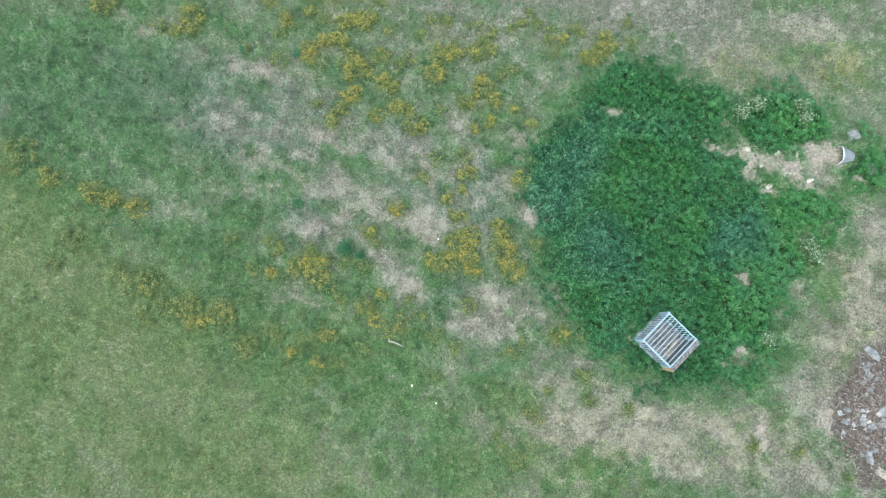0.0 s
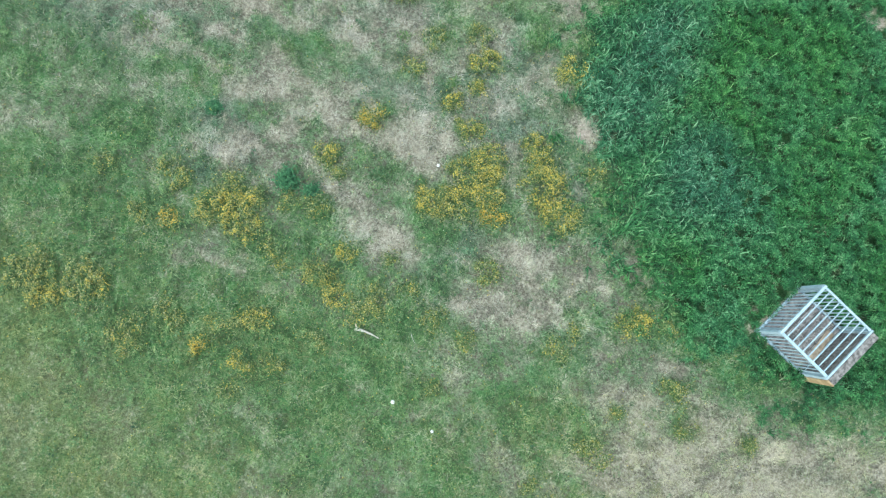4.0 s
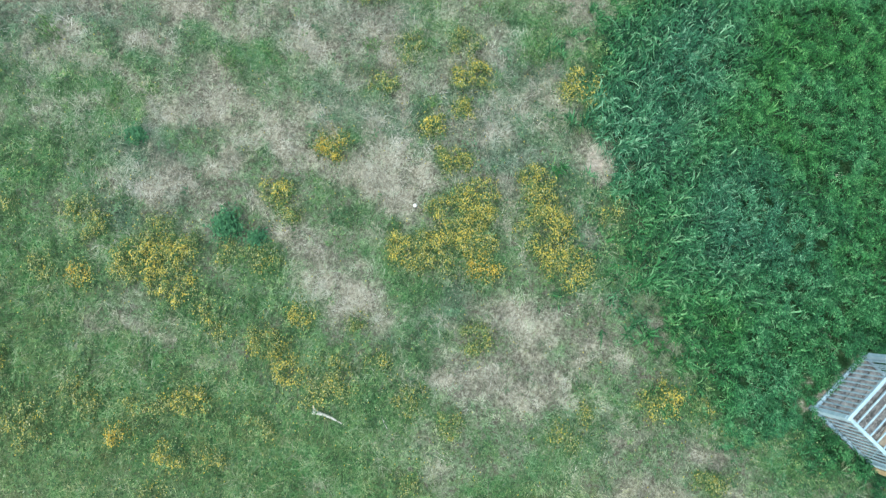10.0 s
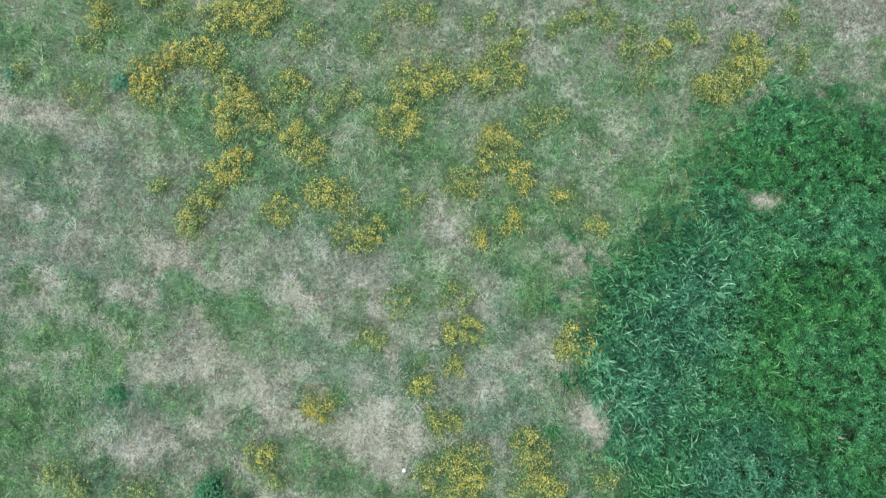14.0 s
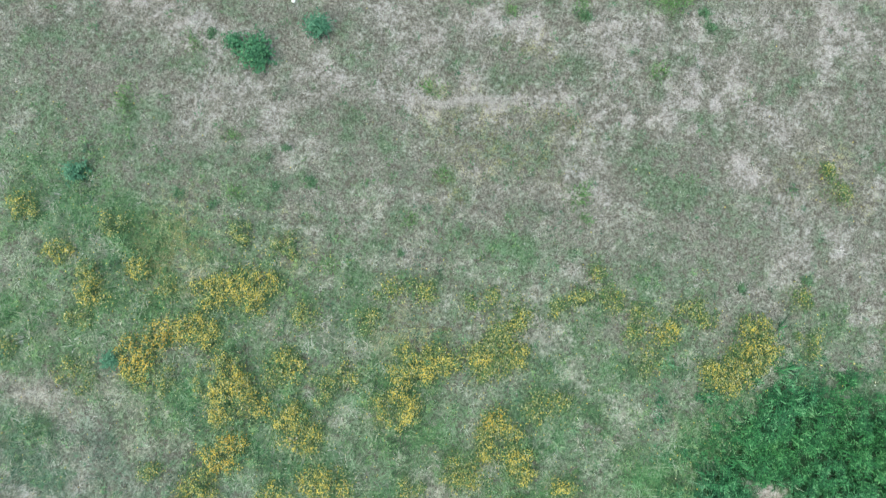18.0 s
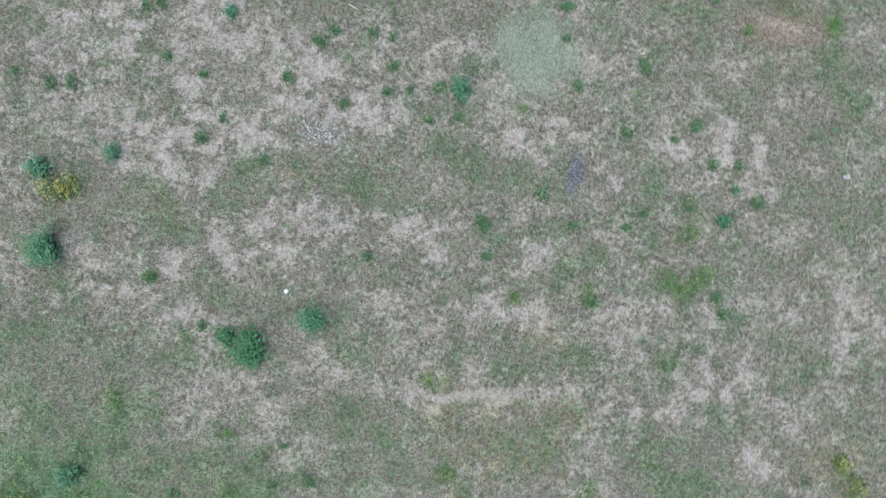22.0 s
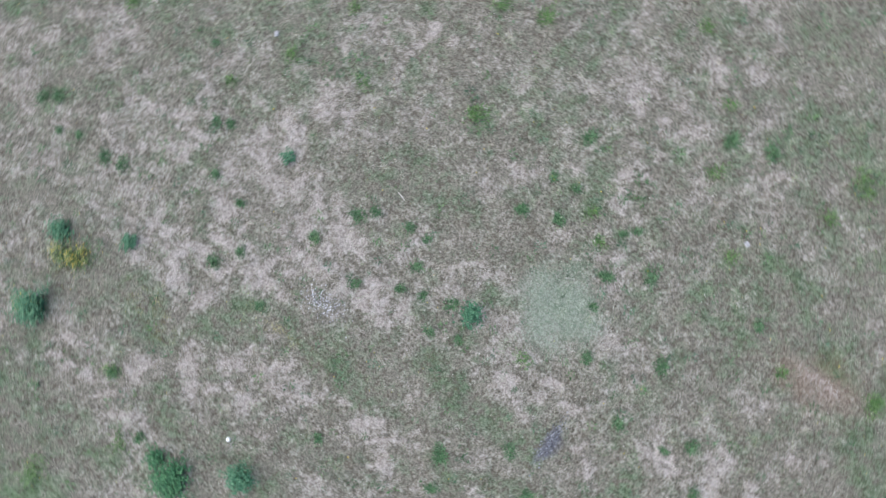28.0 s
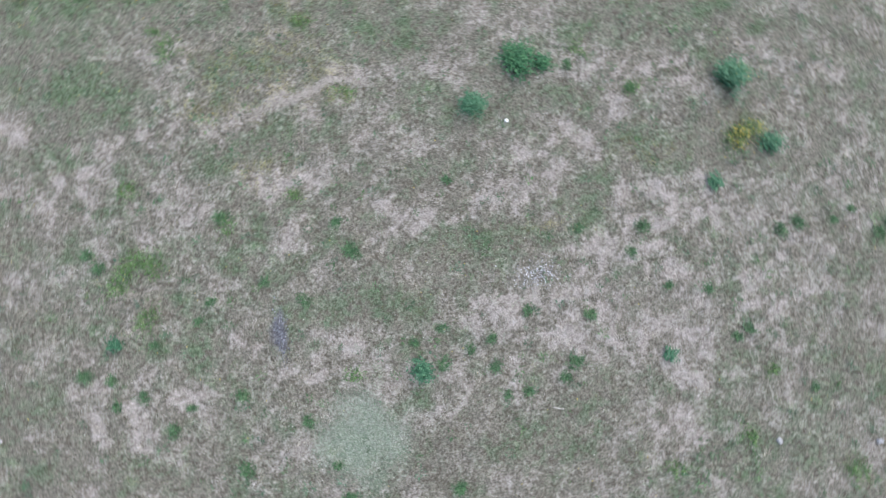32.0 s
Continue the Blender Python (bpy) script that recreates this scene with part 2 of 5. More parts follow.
# ---- ground plan, in metres ----
FLOWERS_a = [(-4.14, 7.98, 0.32, 1), (-5.12, 7.38, 0.28, 2), (-2.78, 7.85, 0.39, 0), (-1.75, 8.26, 0.23, 0), (-2.43, 7.57, 0.39, 0), (-2.43, 6.72, 0.34, 1), (-1.33, 7.24, 0.37, 0), (-3.54, 6.1, 0.18, 2), (-2.9, 5.65, 0.23, 0), (-2.72, 6.12, 0.28, 0), (-1.45, 6.15, 0.25, 0), (-0.74, 6.52, 0.34, 0), (-0.16, 6.05, 0.39, 0), (0.22, 8.66, 0.37, 0), (0.72, 8.86, 0.27, 0), (1.48, 8.97, 0.35, 2), (0.08, 7.93, 0.36, 0), (0.57, 6.74, 0.25, 2), (1.4, 7.15, 0.29, 0), (1.91, 7.75, 0.39, 0), (2.35, 7.44, 0.28, 0), (2.26, 6.68, 0.21, 0), (1.81, 6.26, 0.18, 0), (2.42, 8.4, 0.28, 2)]
FLOWERS_b = [(3.02, 7.23, 0.17, 0), (3.66, 6.87, 0.15, 0), (5.28, 9.53, 0.32, 0), (5.56, 9.89, 0.28, 0), (0.73, 5.03, 0.26, 2), (0.41, 4.3, 0.23, 2), (1.61, 5.35, 0.27, 2), (1.87, 4.74, 0.3, 0), (1.79, 4.2, 0.16, 0), (1.3, 3.82, 0.21, 0), (1.78, 3.32, 0.26, 0), (3.7, 4.89, 0.33, 0), (-0.18, 3.16, 0.25, 1), (-0.98, 2.17, 0.26, 0), (4.4, 2.97, 0.23, 2), (3.24, 3.24, 0.28, 0), (3.3, 2.89, 0.24, 0), (2.31, 2.74, 0.37, 0), (1.86, 2.24, 0.39, 0), (1.45, 1.75, 0.38, 0), (2.42, 2.42, 0.2, 0), (3.48, 2.43, 0.44, 0), (3.95, 1.89, 0.35, 0), (3.72, 2.02, 0.2, 0)]
FLOWERS_c = [(2.63, 1.63, 0.26, 1), (1.84, 1.65, 0.35, 2), (2.36, 2.02, 0.31, 0), (-4.04, 1.41, 0.27, 2), (-3.76, 1.07, 0.21, 2), (-3.76, 0.32, 0.19, 1), (-2.91, 0.71, 0.37, 0), (-2.32, 0.45, 0.34, 0), (-2.7, 1.23, 0.25, 2), (-2.26, 0.98, 0.25, 0), (-0.17, 0.35, 0.18, 0), (-0.56, -0.24, 0.27, 0), (-0.12, -0.53, 0.25, 0), (0.5, -0.41, 0.3, 2), (0.71, 0.38, 0.15, 2), (1.19, -0.13, 0.18, 2), (-1.56, -1.36, 0.27, 0), (-2.03, -1.36, 0.24, 2), (-1.7, -2.16, 0.22, 0), (-2.51, -2.05, 0.19, 1), (-1.08, -2.04, 0.23, 2), (-1.88, -2.73, 0.18, 2), (-0.38, -1.45, 0.23, 2), (2.51, -0.93, 0.22, 2)]
FLOWERS_d = [(5.73, 0.11, 0.34, 0), (6.67, -1.02, 0.19, 2), (4.27, -0.77, 0.25, 2), (2.03, -1.97, 0.16, 2), (-4.8, -1.21, 0.25, 0), (-5.26, 1.12, 0.25, 2), (-4.1, -2.18, 0.34, 2), (-3.46, -1.41, 0.21, 2), (2.69, 0.53, 0.23, 2), (-11.29, 8.29, 0.51, 0), (-8.29, 8.47, 0.44, 0), (-8.27, 7.96, 0.28, 0), (-8.71, 7.77, 0.22, 0), (-9.41, 7.84, 0.31, 2), (-11.58, 2.02, 0.37, 0), (-10.11, 1.83, 0.37, 0), (-9.4, 1.68, 0.33, 0), (-8.52, 1.56, 0.37, 0), (-12.71, 2.68, 0.55, 2), (-10.36, 0.26, 0.35, 2), (-10.74, -0.76, 0.29, 2), (-6.23, -1.29, 0.4, 2), (-5.02, -1.3, 0.4, 2), (-7.51, -0.61, 0.4, 2)]
FLOWERS_e = [(5.5, 9.76, 0.4, 2), (5.36, -2.54, 0.3, 2), (4.44, -3.51, 0.28, 2), (5.06, -3.96, 0.29, 2), (12.35, -2.21, 0.23, 2), (13.71, -2.14, 0.24, 2), (15.48, -2.51, 0.18, 2), (-12.92, 2.05, 0.31, 2), (-6.55, 9.9, 0.21, 0), (-5.86, 9.29, 0.2, 0), (-5.06, 8.77, 0.26, 0), (-5.28, 9.11, 0.18, 2), (-4.46, 9.28, 0.19, 0), (-3.27, 9.13, 0.27, 0), (-2.7, 9.37, 0.3, 0), (-3.8, 8.31, 0.26, 1), (-3.41, 8.49, 0.26, 0), (-3.09, 8.48, 0.23, 0), (-6.3, 7.62, 0.14, 2), (-2.2, 10.13, 0.23, 2), (-3.99, 9.13, 0.14, 2), (4.18, 10.02, 0.19, 0), (3.99, 9.5, 0.19, 2), (6.51, 10.3, 0.22, 2)]
FLOWERS_f = [(6.26, 10.97, 0.17, 2), (6.3, 13.17, 0.14, 2), (6.64, 12.83, 0.14, 2), (-0.39, 9.77, 0.2, 2), (-0.6, 9.19, 0.2, 2), (0.25, 9.9, 0.14, 2)]
FLOWERS_g = [(-4.99, 9.94, 0.23, 2), (-5.25, 8.98, 0.17, 2), (-5.25, 8.32, 0.19, 2), (-2.89, 9.29, 0.28, 0), (-2.47, 9.15, 0.20, 0), (-2.36, 9.50, 0.19, 0), (-4.18, 7.60, 0.16, 0), (-3.75, 7.60, 0.26, 2), (-2.06, 7.49, 0.19, 0), (-2.76, 7.20, 0.16, 0), (-1.44, 7.48, 0.23, 0), (-1.95, 8.08, 0.21, 2), (-1.12, 7.97, 0.23, 2), (0.12, 9.89, 0.16, 2), (0.36, 7.92, 0.19, 0), (-1.61, 9.09, 0.23, 2), (-0.77, 8.33, 0.21, 2), (-2.90, 10.19, 0.22, 2), (1.16, 9.92, 0.23, 2), (1.74, 9.86, 0.18, 2), (1.45, 9.46, 0.23, 2), (1.80, 9.59, 0.18, 2), (1.26, 9.00, 0.19, 0), (1.84, 9.17, 0.20, 0)]
FLOWERS_h = [(1.40, 8.80, 0.20, 2), (1.58, 9.26, 0.20, 2), (2.32, 10.03, 0.13, 2), (2.70, 10.25, 0.19, 2), (3.24, 10.37, 0.19, 2), (2.92, 10.77, 0.11, 2), (3.74, 10.24, 0.14, 2), (3.72, 9.90, 0.17, 2), (4.49, 10.49, 0.19, 2), (4.81, 10.33, 0.14, 2), (5.60, 10.35, 0.22, 0), (5.84, 10.12, 0.21, 0), (5.12, 9.50, 0.21, 0), (2.77, 8.57, 0.16, 2), (1.74, 8.07, 0.17, 1), (-3.65, 1.19, 0.18, 2), (-4.38, 0.33, 0.21, 2), (-3.12, 0.43, 0.21, 2), (-2.63, 0.96, 0.22, 0), (-2.10, 1.11, 0.18, 2), (-1.79, 0.22, 0.16, 2), (-1.55, -0.02, 0.12, 2), (-1.52, 1.08, 0.21, 2), (-0.95, 1.09, 0.27, 2)]
FLOWERS_i = [(-0.67, 1.97, 0.18, 2), (0.32, -0.86, 0.23, 2), (0.74, -0.64, 0.18, 2), (-1.33, -0.16, 0.12, 2), (-0.88, -0.07, 0.14, 2), (-3.89, -1.91, 0.24, 2), (-3.14, -1.58, 0.21, 2), (-2.40, -1.53, 0.16, 2), (1.85, -0.65, 0.23, 2), (2.69, 0.30, 0.12, 2), (6.33, 0.09, 0.17, 2), (4.57, -0.35, 0.12, 2), (6.79, -1.09, 0.20, 2), (5.70, -1.66, 0.11, 2), (7.06, -1.74, 0.17, 2), (8.24, -1.82, 0.22, 2), (5.15, -2.46, 0.17, 2)]
FLOWERS_m = [(-8.12, -0.90, 0.38, 2), (-7.32, -1.17, 0.38, 2), (-6.56, -1.30, 0.38, 2), (-5.79, -1.50, 0.41, 0), (-8.65, -0.58, 0.31, 2), (-7.45, -1.76, 0.31, 2), (-6.09, -0.92, 0.31, 2), (-5.28, -0.98, 0.28, 2)]
FLOWERS = FLOWERS_m + FLOWERS_g + FLOWERS_h + FLOWERS_i + FLOWERS_a + FLOWERS_b + FLOWERS_c + FLOWERS_d + FLOWERS_e + FLOWERS_f + [(-6.98, 15.07, 0.22, 2), (-7.05, 14.1, 0.16, 2), (-6.75, 15.2, 0.13, 0)]
HERBS_a = [(-2.46, 13.84, 0.25, 1), (-3.39, 13.22, 0.36, 3), (-3.79, 13.32, 0.18, 3), (-6.91, 14.16, 0.35, 1), (-7.27, 15.42, 0.21, 1), (-3.22, 18.29, 0.14, 0), (-3, 18.5, 0.1, 0), (-2.4, 18.59, 0.09, 0), (-0.82, 17.98, 0.2, 1), (-1.18, 17.92, 0.13, 0), (-2.64, 17.36, 0.09, 0), (-2, 17.68, 0.09, 0), (-1.25, 17.37, 0.09, 0), (2.04, 18.9, 0.15, 0), (1.17, 19.95, 0.16, 0), (3.02, 18.11, 0.11, 0), (0.48, 20.32, 0.07, 0), (0.64, 20.47, 0.07, 0), (0.59, 19.61, 0.11, 0), (0.7, 19.1, 0.08, 0), (1.02, 18.37, 0.11, 0), (1.92, 14.96, 0.13, 0), (4.01, 15.21, 0.12, 0), (2.03, 20.91, 0.11, 2)]
HERBS_b = [(-1.08, 19.79, 0.09, 0), (-0.52, 19.98, 0.08, 0), (-3.74, 16.22, 0.1, 0), (-0.03, 15.85, 0.13, 0), (2.45, 16.53, 0.08, 0), (1.36, 16.13, 0.09, 0), (-4.52, 16.77, 0.1, 0), (-4.8, 16.38, 0.13, 0), (-7.06, 16.87, 0.14, 0), (-7.98, 16.88, 0.07, 0), (-5.18, 14, 0.1, 0), (-0.37, 13.21, 0.17, 2), (3.3, 14.28, 0.13, 2), (-4.45, 13.17, 0.13, 2), (-5.39, 12, 0.2, 2), (-5.86, 18.4, 0.09, 0), (-1.97, 18.12, 0.11, 0), (-3.63, 17.62, 0.11, 0), (3.23, 16.38, 0.17, 2), (4.24, 17.06, 0.13, 0), (3.4, 17.53, 0.1, 0), (4.88, 20.17, 0.1, 2), (3.57, 19.8, 0.09, 2), (0.79, 16.54, 0.12, 0)]
HERBS_c = [(1.96, 17.79, 0.1, 0), (2.73, 17.84, 0.07, 0), (1.11, 22.47, 0.16, 0), (1.72, 22.63, 0.17, 0), (-0.78, 21.34, 0.13, 0), (-2.41, 22.67, 0.12, 2), (-3.14, 22.48, 0.14, 2), (-2.48, 20.74, 0.13, 2), (0.77, 22.96, 0.1, 2), (-0.17, 23.85, 0.12, 2), (-8.92, 17.09, 0.12, 0), (-8.35, 16.75, 0.07, 0), (-7.39, 16.81, 0.13, 0), (-6.1, 18.33, 0.1, 0), (-0.46, 19.96, 0.09, 0), (-1.03, 19.81, 0.09, 0), (-0.91, 20.5, 0.08, 0), (-0.51, 20.54, 0.09, 0), (0.64, 19.61, 0.1, 0), (4.24, 23.91, 0.28, 2), (4.35, 22.33, 0.29, 2), (3.16, 22.92, 0.2, 2), (2.97, 22.22, 0.12, 2), (-2.56, 20.71, 0.12, 2)]
HERBS_d = [(-2.44, 22.67, 0.13, 2), (4.93, 20.07, 0.12, 2), (-5.21, 21.16, 0.09, 2), (-8.56, 19.25, 0.13, 2), (1.16, 21.92, 0.13, 2), (-4.12, 10.63, 0.12, 0), (-2.59, 11.07, 0.09, 0), (-3.54, 10.56, 0.09, 0), (-5.82, 10.62, 0.22, 1), (-2.03, 11.26, 0.11, 0), (2.37, 11.93, 0.19, 2), (-1.46, 9.96, 0.16, 2), (0.11, 11.83, 0.13, 2), (3.87, 15.43, 0.11, 0), (1.83, 15.13, 0.13, 2), (0.1, 15.39, 0.1, 0), (-0.32, 10.41, 0.07, 0), (-5.21, 14, 0.12, 2), (-0.11, 15.95, 0.11, 0), (-4.89, 9.26, 0.21, 0), (-0.26, 10.99, 0.11, 2), (5.29, 10.97, 0.1, 0), (6.31, 11.3, 0.1, 0), (3.28, 10.42, 0.1, 2)]
HERBS_e = [(-3.44, 2.71, 0.21, 3), (-1.6, 1.54, 0.34, 3), (-1.11, 1.42, 0.22, 3), (0.15, 1.99, 0.23, 0), (-6.4, 7.55, 0.12, 1), (-4.57, 7.74, 0.17, 1), (-3.39, 3.54, 0.14, 2), (-3.98, 3.23, 0.15, 2), (-2.24, 4.29, 0.2, 2), (-5.28, 4.2, 0.21, 2), (1.23, 4.18, 0.13, 2), (2.8, 5.3, 0.18, 2), (2.37, 5.84, 0.17, 0), (0.07, 4.99, 0.13, 2), (10.51, 8.56, 0.34, 4), (10.97, 8.99, 0.34, 4), (12.42, 9.2, 0.34, 4), (13.32, 4.47, 0.34, 4), (12.33, 1.24, 0.34, 4), (12.66, 8.79, 0.34, 4), (13.51, 4.14, 0.34, 4), (7.81, 10.78, 0.18, 2), (15, 1, 0.28, 2), (13.07, -1.45, 0.31, 2), (12.48, -3.24, 0.31, 2), (1.84, -5.57, 0.22, 2)]
HERBS_f = [(2.9, -4.5, 0.42, 2), (5, -4.11, 0.33, 0), (-10.18, -4.57, 0.21, 2), (-11.46, 5.9, 0.24, 2)]
HERBS_g = [(0.25, 20, 0.1, 2), (-0.1, 20.36, 0.09, 2), (-2.07, 18.58, 0.08, 0), (-1.63, 17.8, 0.09, 0), (-0.79, 17.52, 0.08, 0), (-4.72, 18.48, 0.09, 1), (-6.89, 19.42, 0.08, 0), (-6.16, 15.88, 0.13, 1), (0.2, 17.83, 0.12, 2), (2.23, 16.27, 0.09, 0), (3.82, 17.6, 0.08, 0), (3.17, 16.78, 0.09, 0), (3.85, 17.2, 0.09, 0), (-4.22, 13.4, 0.1, 0), (3.03, 15.59, 0.16, 2), (3.3, 15.41, 0.16, 2), (3.51, 15.6, 0.14, 2), (2.94, 20.22, 0.1, 0), (-1.79, 15.02, 0.09, 0), (0.69, 14.82, 0.1, 2), (-2.55, 11.74, 0.08, 0), (2.55, 11.59, 0.08, 2), (-3.47, 11.78, 0.1, 2), (-3.26, 10.83, 0.13, 2)]
HERBS_h = [(3.63, 15.83, 0.15, 2), (-8.7, 17.22, 0.12, 0), (-5.61, 17.58, 0.09, 0), (-4.98, 17.41, 0.08, 0), (-4.4, 20.18, 0.14, 2), (-5.66, 19.92, 0.12, 2), (-7.18, 20.75, 0.16, 2), (-6.29, 19.03, 0.09, 2), (3.72, 16.66, 0.1, 1)]
HERBS = HERBS_g + HERBS_h + HERBS_a + HERBS_b + HERBS_c + HERBS_d + HERBS_e + HERBS_f
TALL_a = [(8.09, 4.18, 3.32, 4.01), (7.23, 7.95, 2.14, 1.75), (9.91, 1.32, 2.75, 2.05), (11.16, 3.82, 1.95, 2.32), (10.54, 5.62, 1.32, 1.5), (13.12, 5.58, 1.13, 0.71), (11.9, 8.56, 1.57, 0.99), (9.44, 8.08, 0.57, 1.14), (14.92, 7.45, 0.65, 0.85), (5.2, 5.57, 1.32, 1.6), (7.44, 1.04, 1.1, 1.19)]
TALL = TALL_a
MID_a = [(-11.76, 4.84, 4.23, 2.76), (-12.05, 1.64, 2.57, 2.02), (-6.17, -1.55, 3.49, 1.47), (-2.56, -1.96, 2.76, 1.1), (4.07, -1.98, 1.1, 0.46), (-8.99, 3.8, 3.31, 1.65), (-4.98, 3.01, 1.29, 0.74), (-0.36, -1.91, 2.02, 1.1), (-5.84, 0.18, 2.02, 0.92), (3.45, -4.58, 1.47, 0.83), (-10.91, -3.9, 1.47, 1.1)]
MID = MID_a
DRY_SOUTH_a = [(-4.94, 2.86, 0.25, 0.25), (-3.92, 1.91, 0.19, 0.11), (-5.91, 2.27, 0.14, 0.24), (-2.14, 3.15, 0.8, 0.43), (-2.07, 2.42, 0.66, 0.33), (-2.11, 1.97, 0.42, 0.21), (-1.31, 3.11, 0.28, 0.14), (-0.6, 2.95, 0.47, 0.19), (-0, 2.87, 0.47, 0.17), (0.9, 4.14, 0.24, 0.14), (-0.3, 1.54, 0.37, 0.19), (-0.06, 1.35, 0.46, 0.17), (0.49, 0.93, 0.51, 0.14), (1.3, 2.58, 0.37, 0.17), (0.97, 2.81, 0.33, 0.13), (4.2, 3.64, 0.17, 0.13), (3.6, 2.73, 0.15, 0.19), (4.52, 1.43, 0.46, 0.2), (3.4, 0.88, 0.69, 0.38), (2.36, -0.02, 0.55, 0.25), (2.34, 0.58, 0.29, 0.18), (5.33, 1.02, 0.23, 0.14), (5.15, 0.38, 0.5, 0.22), (3.33, -0.25, 0.82, 0.27)]
DRY_SOUTH_b = [(4.38, 0.6, 0.46, 0.38), (3.98, -0.31, 0.5, 0.14), (-3.1, -0.43, 0.41, 0.12), (-2.55, -0.56, 0.27, 0.12), (1.47, -1.36, 0.27, 0.12), (6.56, -0.44, 0.45, 0.16), (4.97, -0.75, 0.45, 0.11), (5.22, -1.99, 0.18, 0.09), (8.06, -1.53, 0.22, 0.11), (7.56, -1.8, 0.27, 0.18), (6.41, -1.89, 0.62, 0.28), (7.15, -1.4, 0.44, 0.25), (8.78, -0.9, 0.4, 0.28), (-0.34, -2.09, 0.16, 0.08), (0.71, -2.29, 0.36, 0.11), (2.22, -2.62, 0.27, 0.09), (-5.59, 6.92, 0.52, 0.21), (-4.95, 6.7, 0.38, 0.13), (-5.75, 5.29, 0.37, 0.17), (-3.2, 4.98, 0.46, 0.2), (-2.76, 4.92, 0.42, 0.17), (-2.05, 4.91, 0.41, 0.18), (-3.36, 4.47, 0.41, 0.15), (-0.98, 4.75, 0.33, 0.17)]
DRY_SOUTH_c = [(-4.03, 3.74, 0.37, 0.13), (-2.37, 3.83, 0.35, 0.22), (-3.67, 3.58, 0.2, 0.11), (-1.64, 3.51, 0.45, 0.29), (-1.16, 3.24, 0.41, 0.2), (-2.03, 3.39, 0.31, 0.18), (-2.14, 2.64, 0.38, 0.25), (-0.08, 3.17, 0.41, 0.16), (-3.88, 1.99, 0.22, 0.14), (-3.07, 2.06, 0.25, 0.14), (1.42, 3.01, 0.32, 0.16), (2.55, 3.86, 0.38, 0.18), (2.5, 3.13, 0.32, 0.13), (1.51, 6.4, 0.37, 0.28), (3.48, 6.21, 0.2, 0.26), (3.82, 6.14, 0.14, 0.11), (3.25, 5.65, 0.33, 0.17), (0.91, 4.23, 0.16, 0.13), (4.15, 3.76, 0.18, 0.16), (-1.43, 7.77, 0.34, 0.09), (1.03, 6.93, 0.34, 0.13), (2.48, 6.26, 0.2, 0.2), (1.02, 3.2, 0.41, 0.2), (-4.43, 3.07, 0.46, 0.15)]
DRY_SOUTH_d = [(-4.92, 2.97, 0.24, 0.15), (0.23, 4.33, 0.33, 0.11)]
PALE_b = [(8.18, -2.46, 2.76, 0.92), (11.08, -2.27, 2.02, 1.1), (13.09, 2.96, 0.4, 0.4), (11.44, 3.02, 0.33, 0.24), (12.6, 12.1, 1.3, 0.4), (15.6, 4.1, 0.74, 2.02), (13.47, -2.44, 1.29, 0.92), (10.55, 7.21, 0.83, 0.26), (11.56, 6.81, 0.74, 0.63), (13.07, 7.11, 0.92, 0.48), (7.76, -1.56, 0.73, 0.37), (5.79, -1.68, 0.9, 0.4)]
PALE_c = [(6.3, 7.8, 0.37, 0.26), (14.99, 1.92, 0.92, 0.92), (11.81, 0.48, 0.46, 0.37), (-6.26, 6.93, 1.29, 0.33), (-10, 7.82, 1.1, 0.37), (-13.72, 4.25, 0.29, 0.55), (-13.27, 6.15, 0.29, 0.74), (15.5, -2.68, 1.1, 0.74), (14.17, -0.62, 0.92, 1.1), (-5.09, 17.01, 0.55, 0.42), (-5.36, 16.29, 0.55, 0.37), (-4.63, 15.96, 0.37, 0.28), (-2.87, 16.84, 0.46, 0.2), (-2.13, 17.18, 0.37, 0.18), (-5.69, 13.8, 0.46, 0.23), (-4.73, 13.76, 0.51, 0.26), (-3.9, 14.73, 0.55, 0.32), (-2.83, 15.09, 0.55, 0.23), (-1.87, 15.48, 0.55, 0.26), (-0.98, 15.52, 0.51, 0.37), (0.71, 12.99, 1.11, 0.2), (-0.63, 12.88, 0.32, 0.13)]
PALE_d = [(0.82, 14.52, 0.74, 0.1), (4.61, 15.81, 0.51, 0.26), (3.16, 16.22, 0.46, 0.26), (3.56, 16.11, 0.37, 0.28), (2.78, 13.42, 0.83, 0.18), (0.64, 13.35, 0.32, 0.17), (6.11, 15.51, 0.46, 0.28), (4.14, 17.94, 0.65, 0.37), (1.72, 16.87, 0.37, 0.17), (0.79, 17.73, 0.55, 0.23), (5.06, 12.9, 0.5, 0.2), (-4.35, 19.58, 0.45, 0.21), (-5.1, 18.43, 0.36, 0.2), (-6.28, 17.85, 0.36, 0.36), (-3.87, 17.97, 0.54, 0.22), (-2.93, 17.95, 0.54, 0.2), (-0.18, 22.2, 0.45, 0.27), (-1.52, 20.67, 0.36, 0.22), (0.31, 21.17, 0.27, 0.45), (-3.29, 17.5, 0.63, 0.22), (-2.41, 17.29, 0.72, 0.2)]
PALE_e = [(3.05, 17.86, 0.31, 0.27), (4.28, 17.87, 0.72, 0.22), (4.54, 18.82, 0.54, 0.27), (-4.99, 16.84, 0.54, 0.4)]
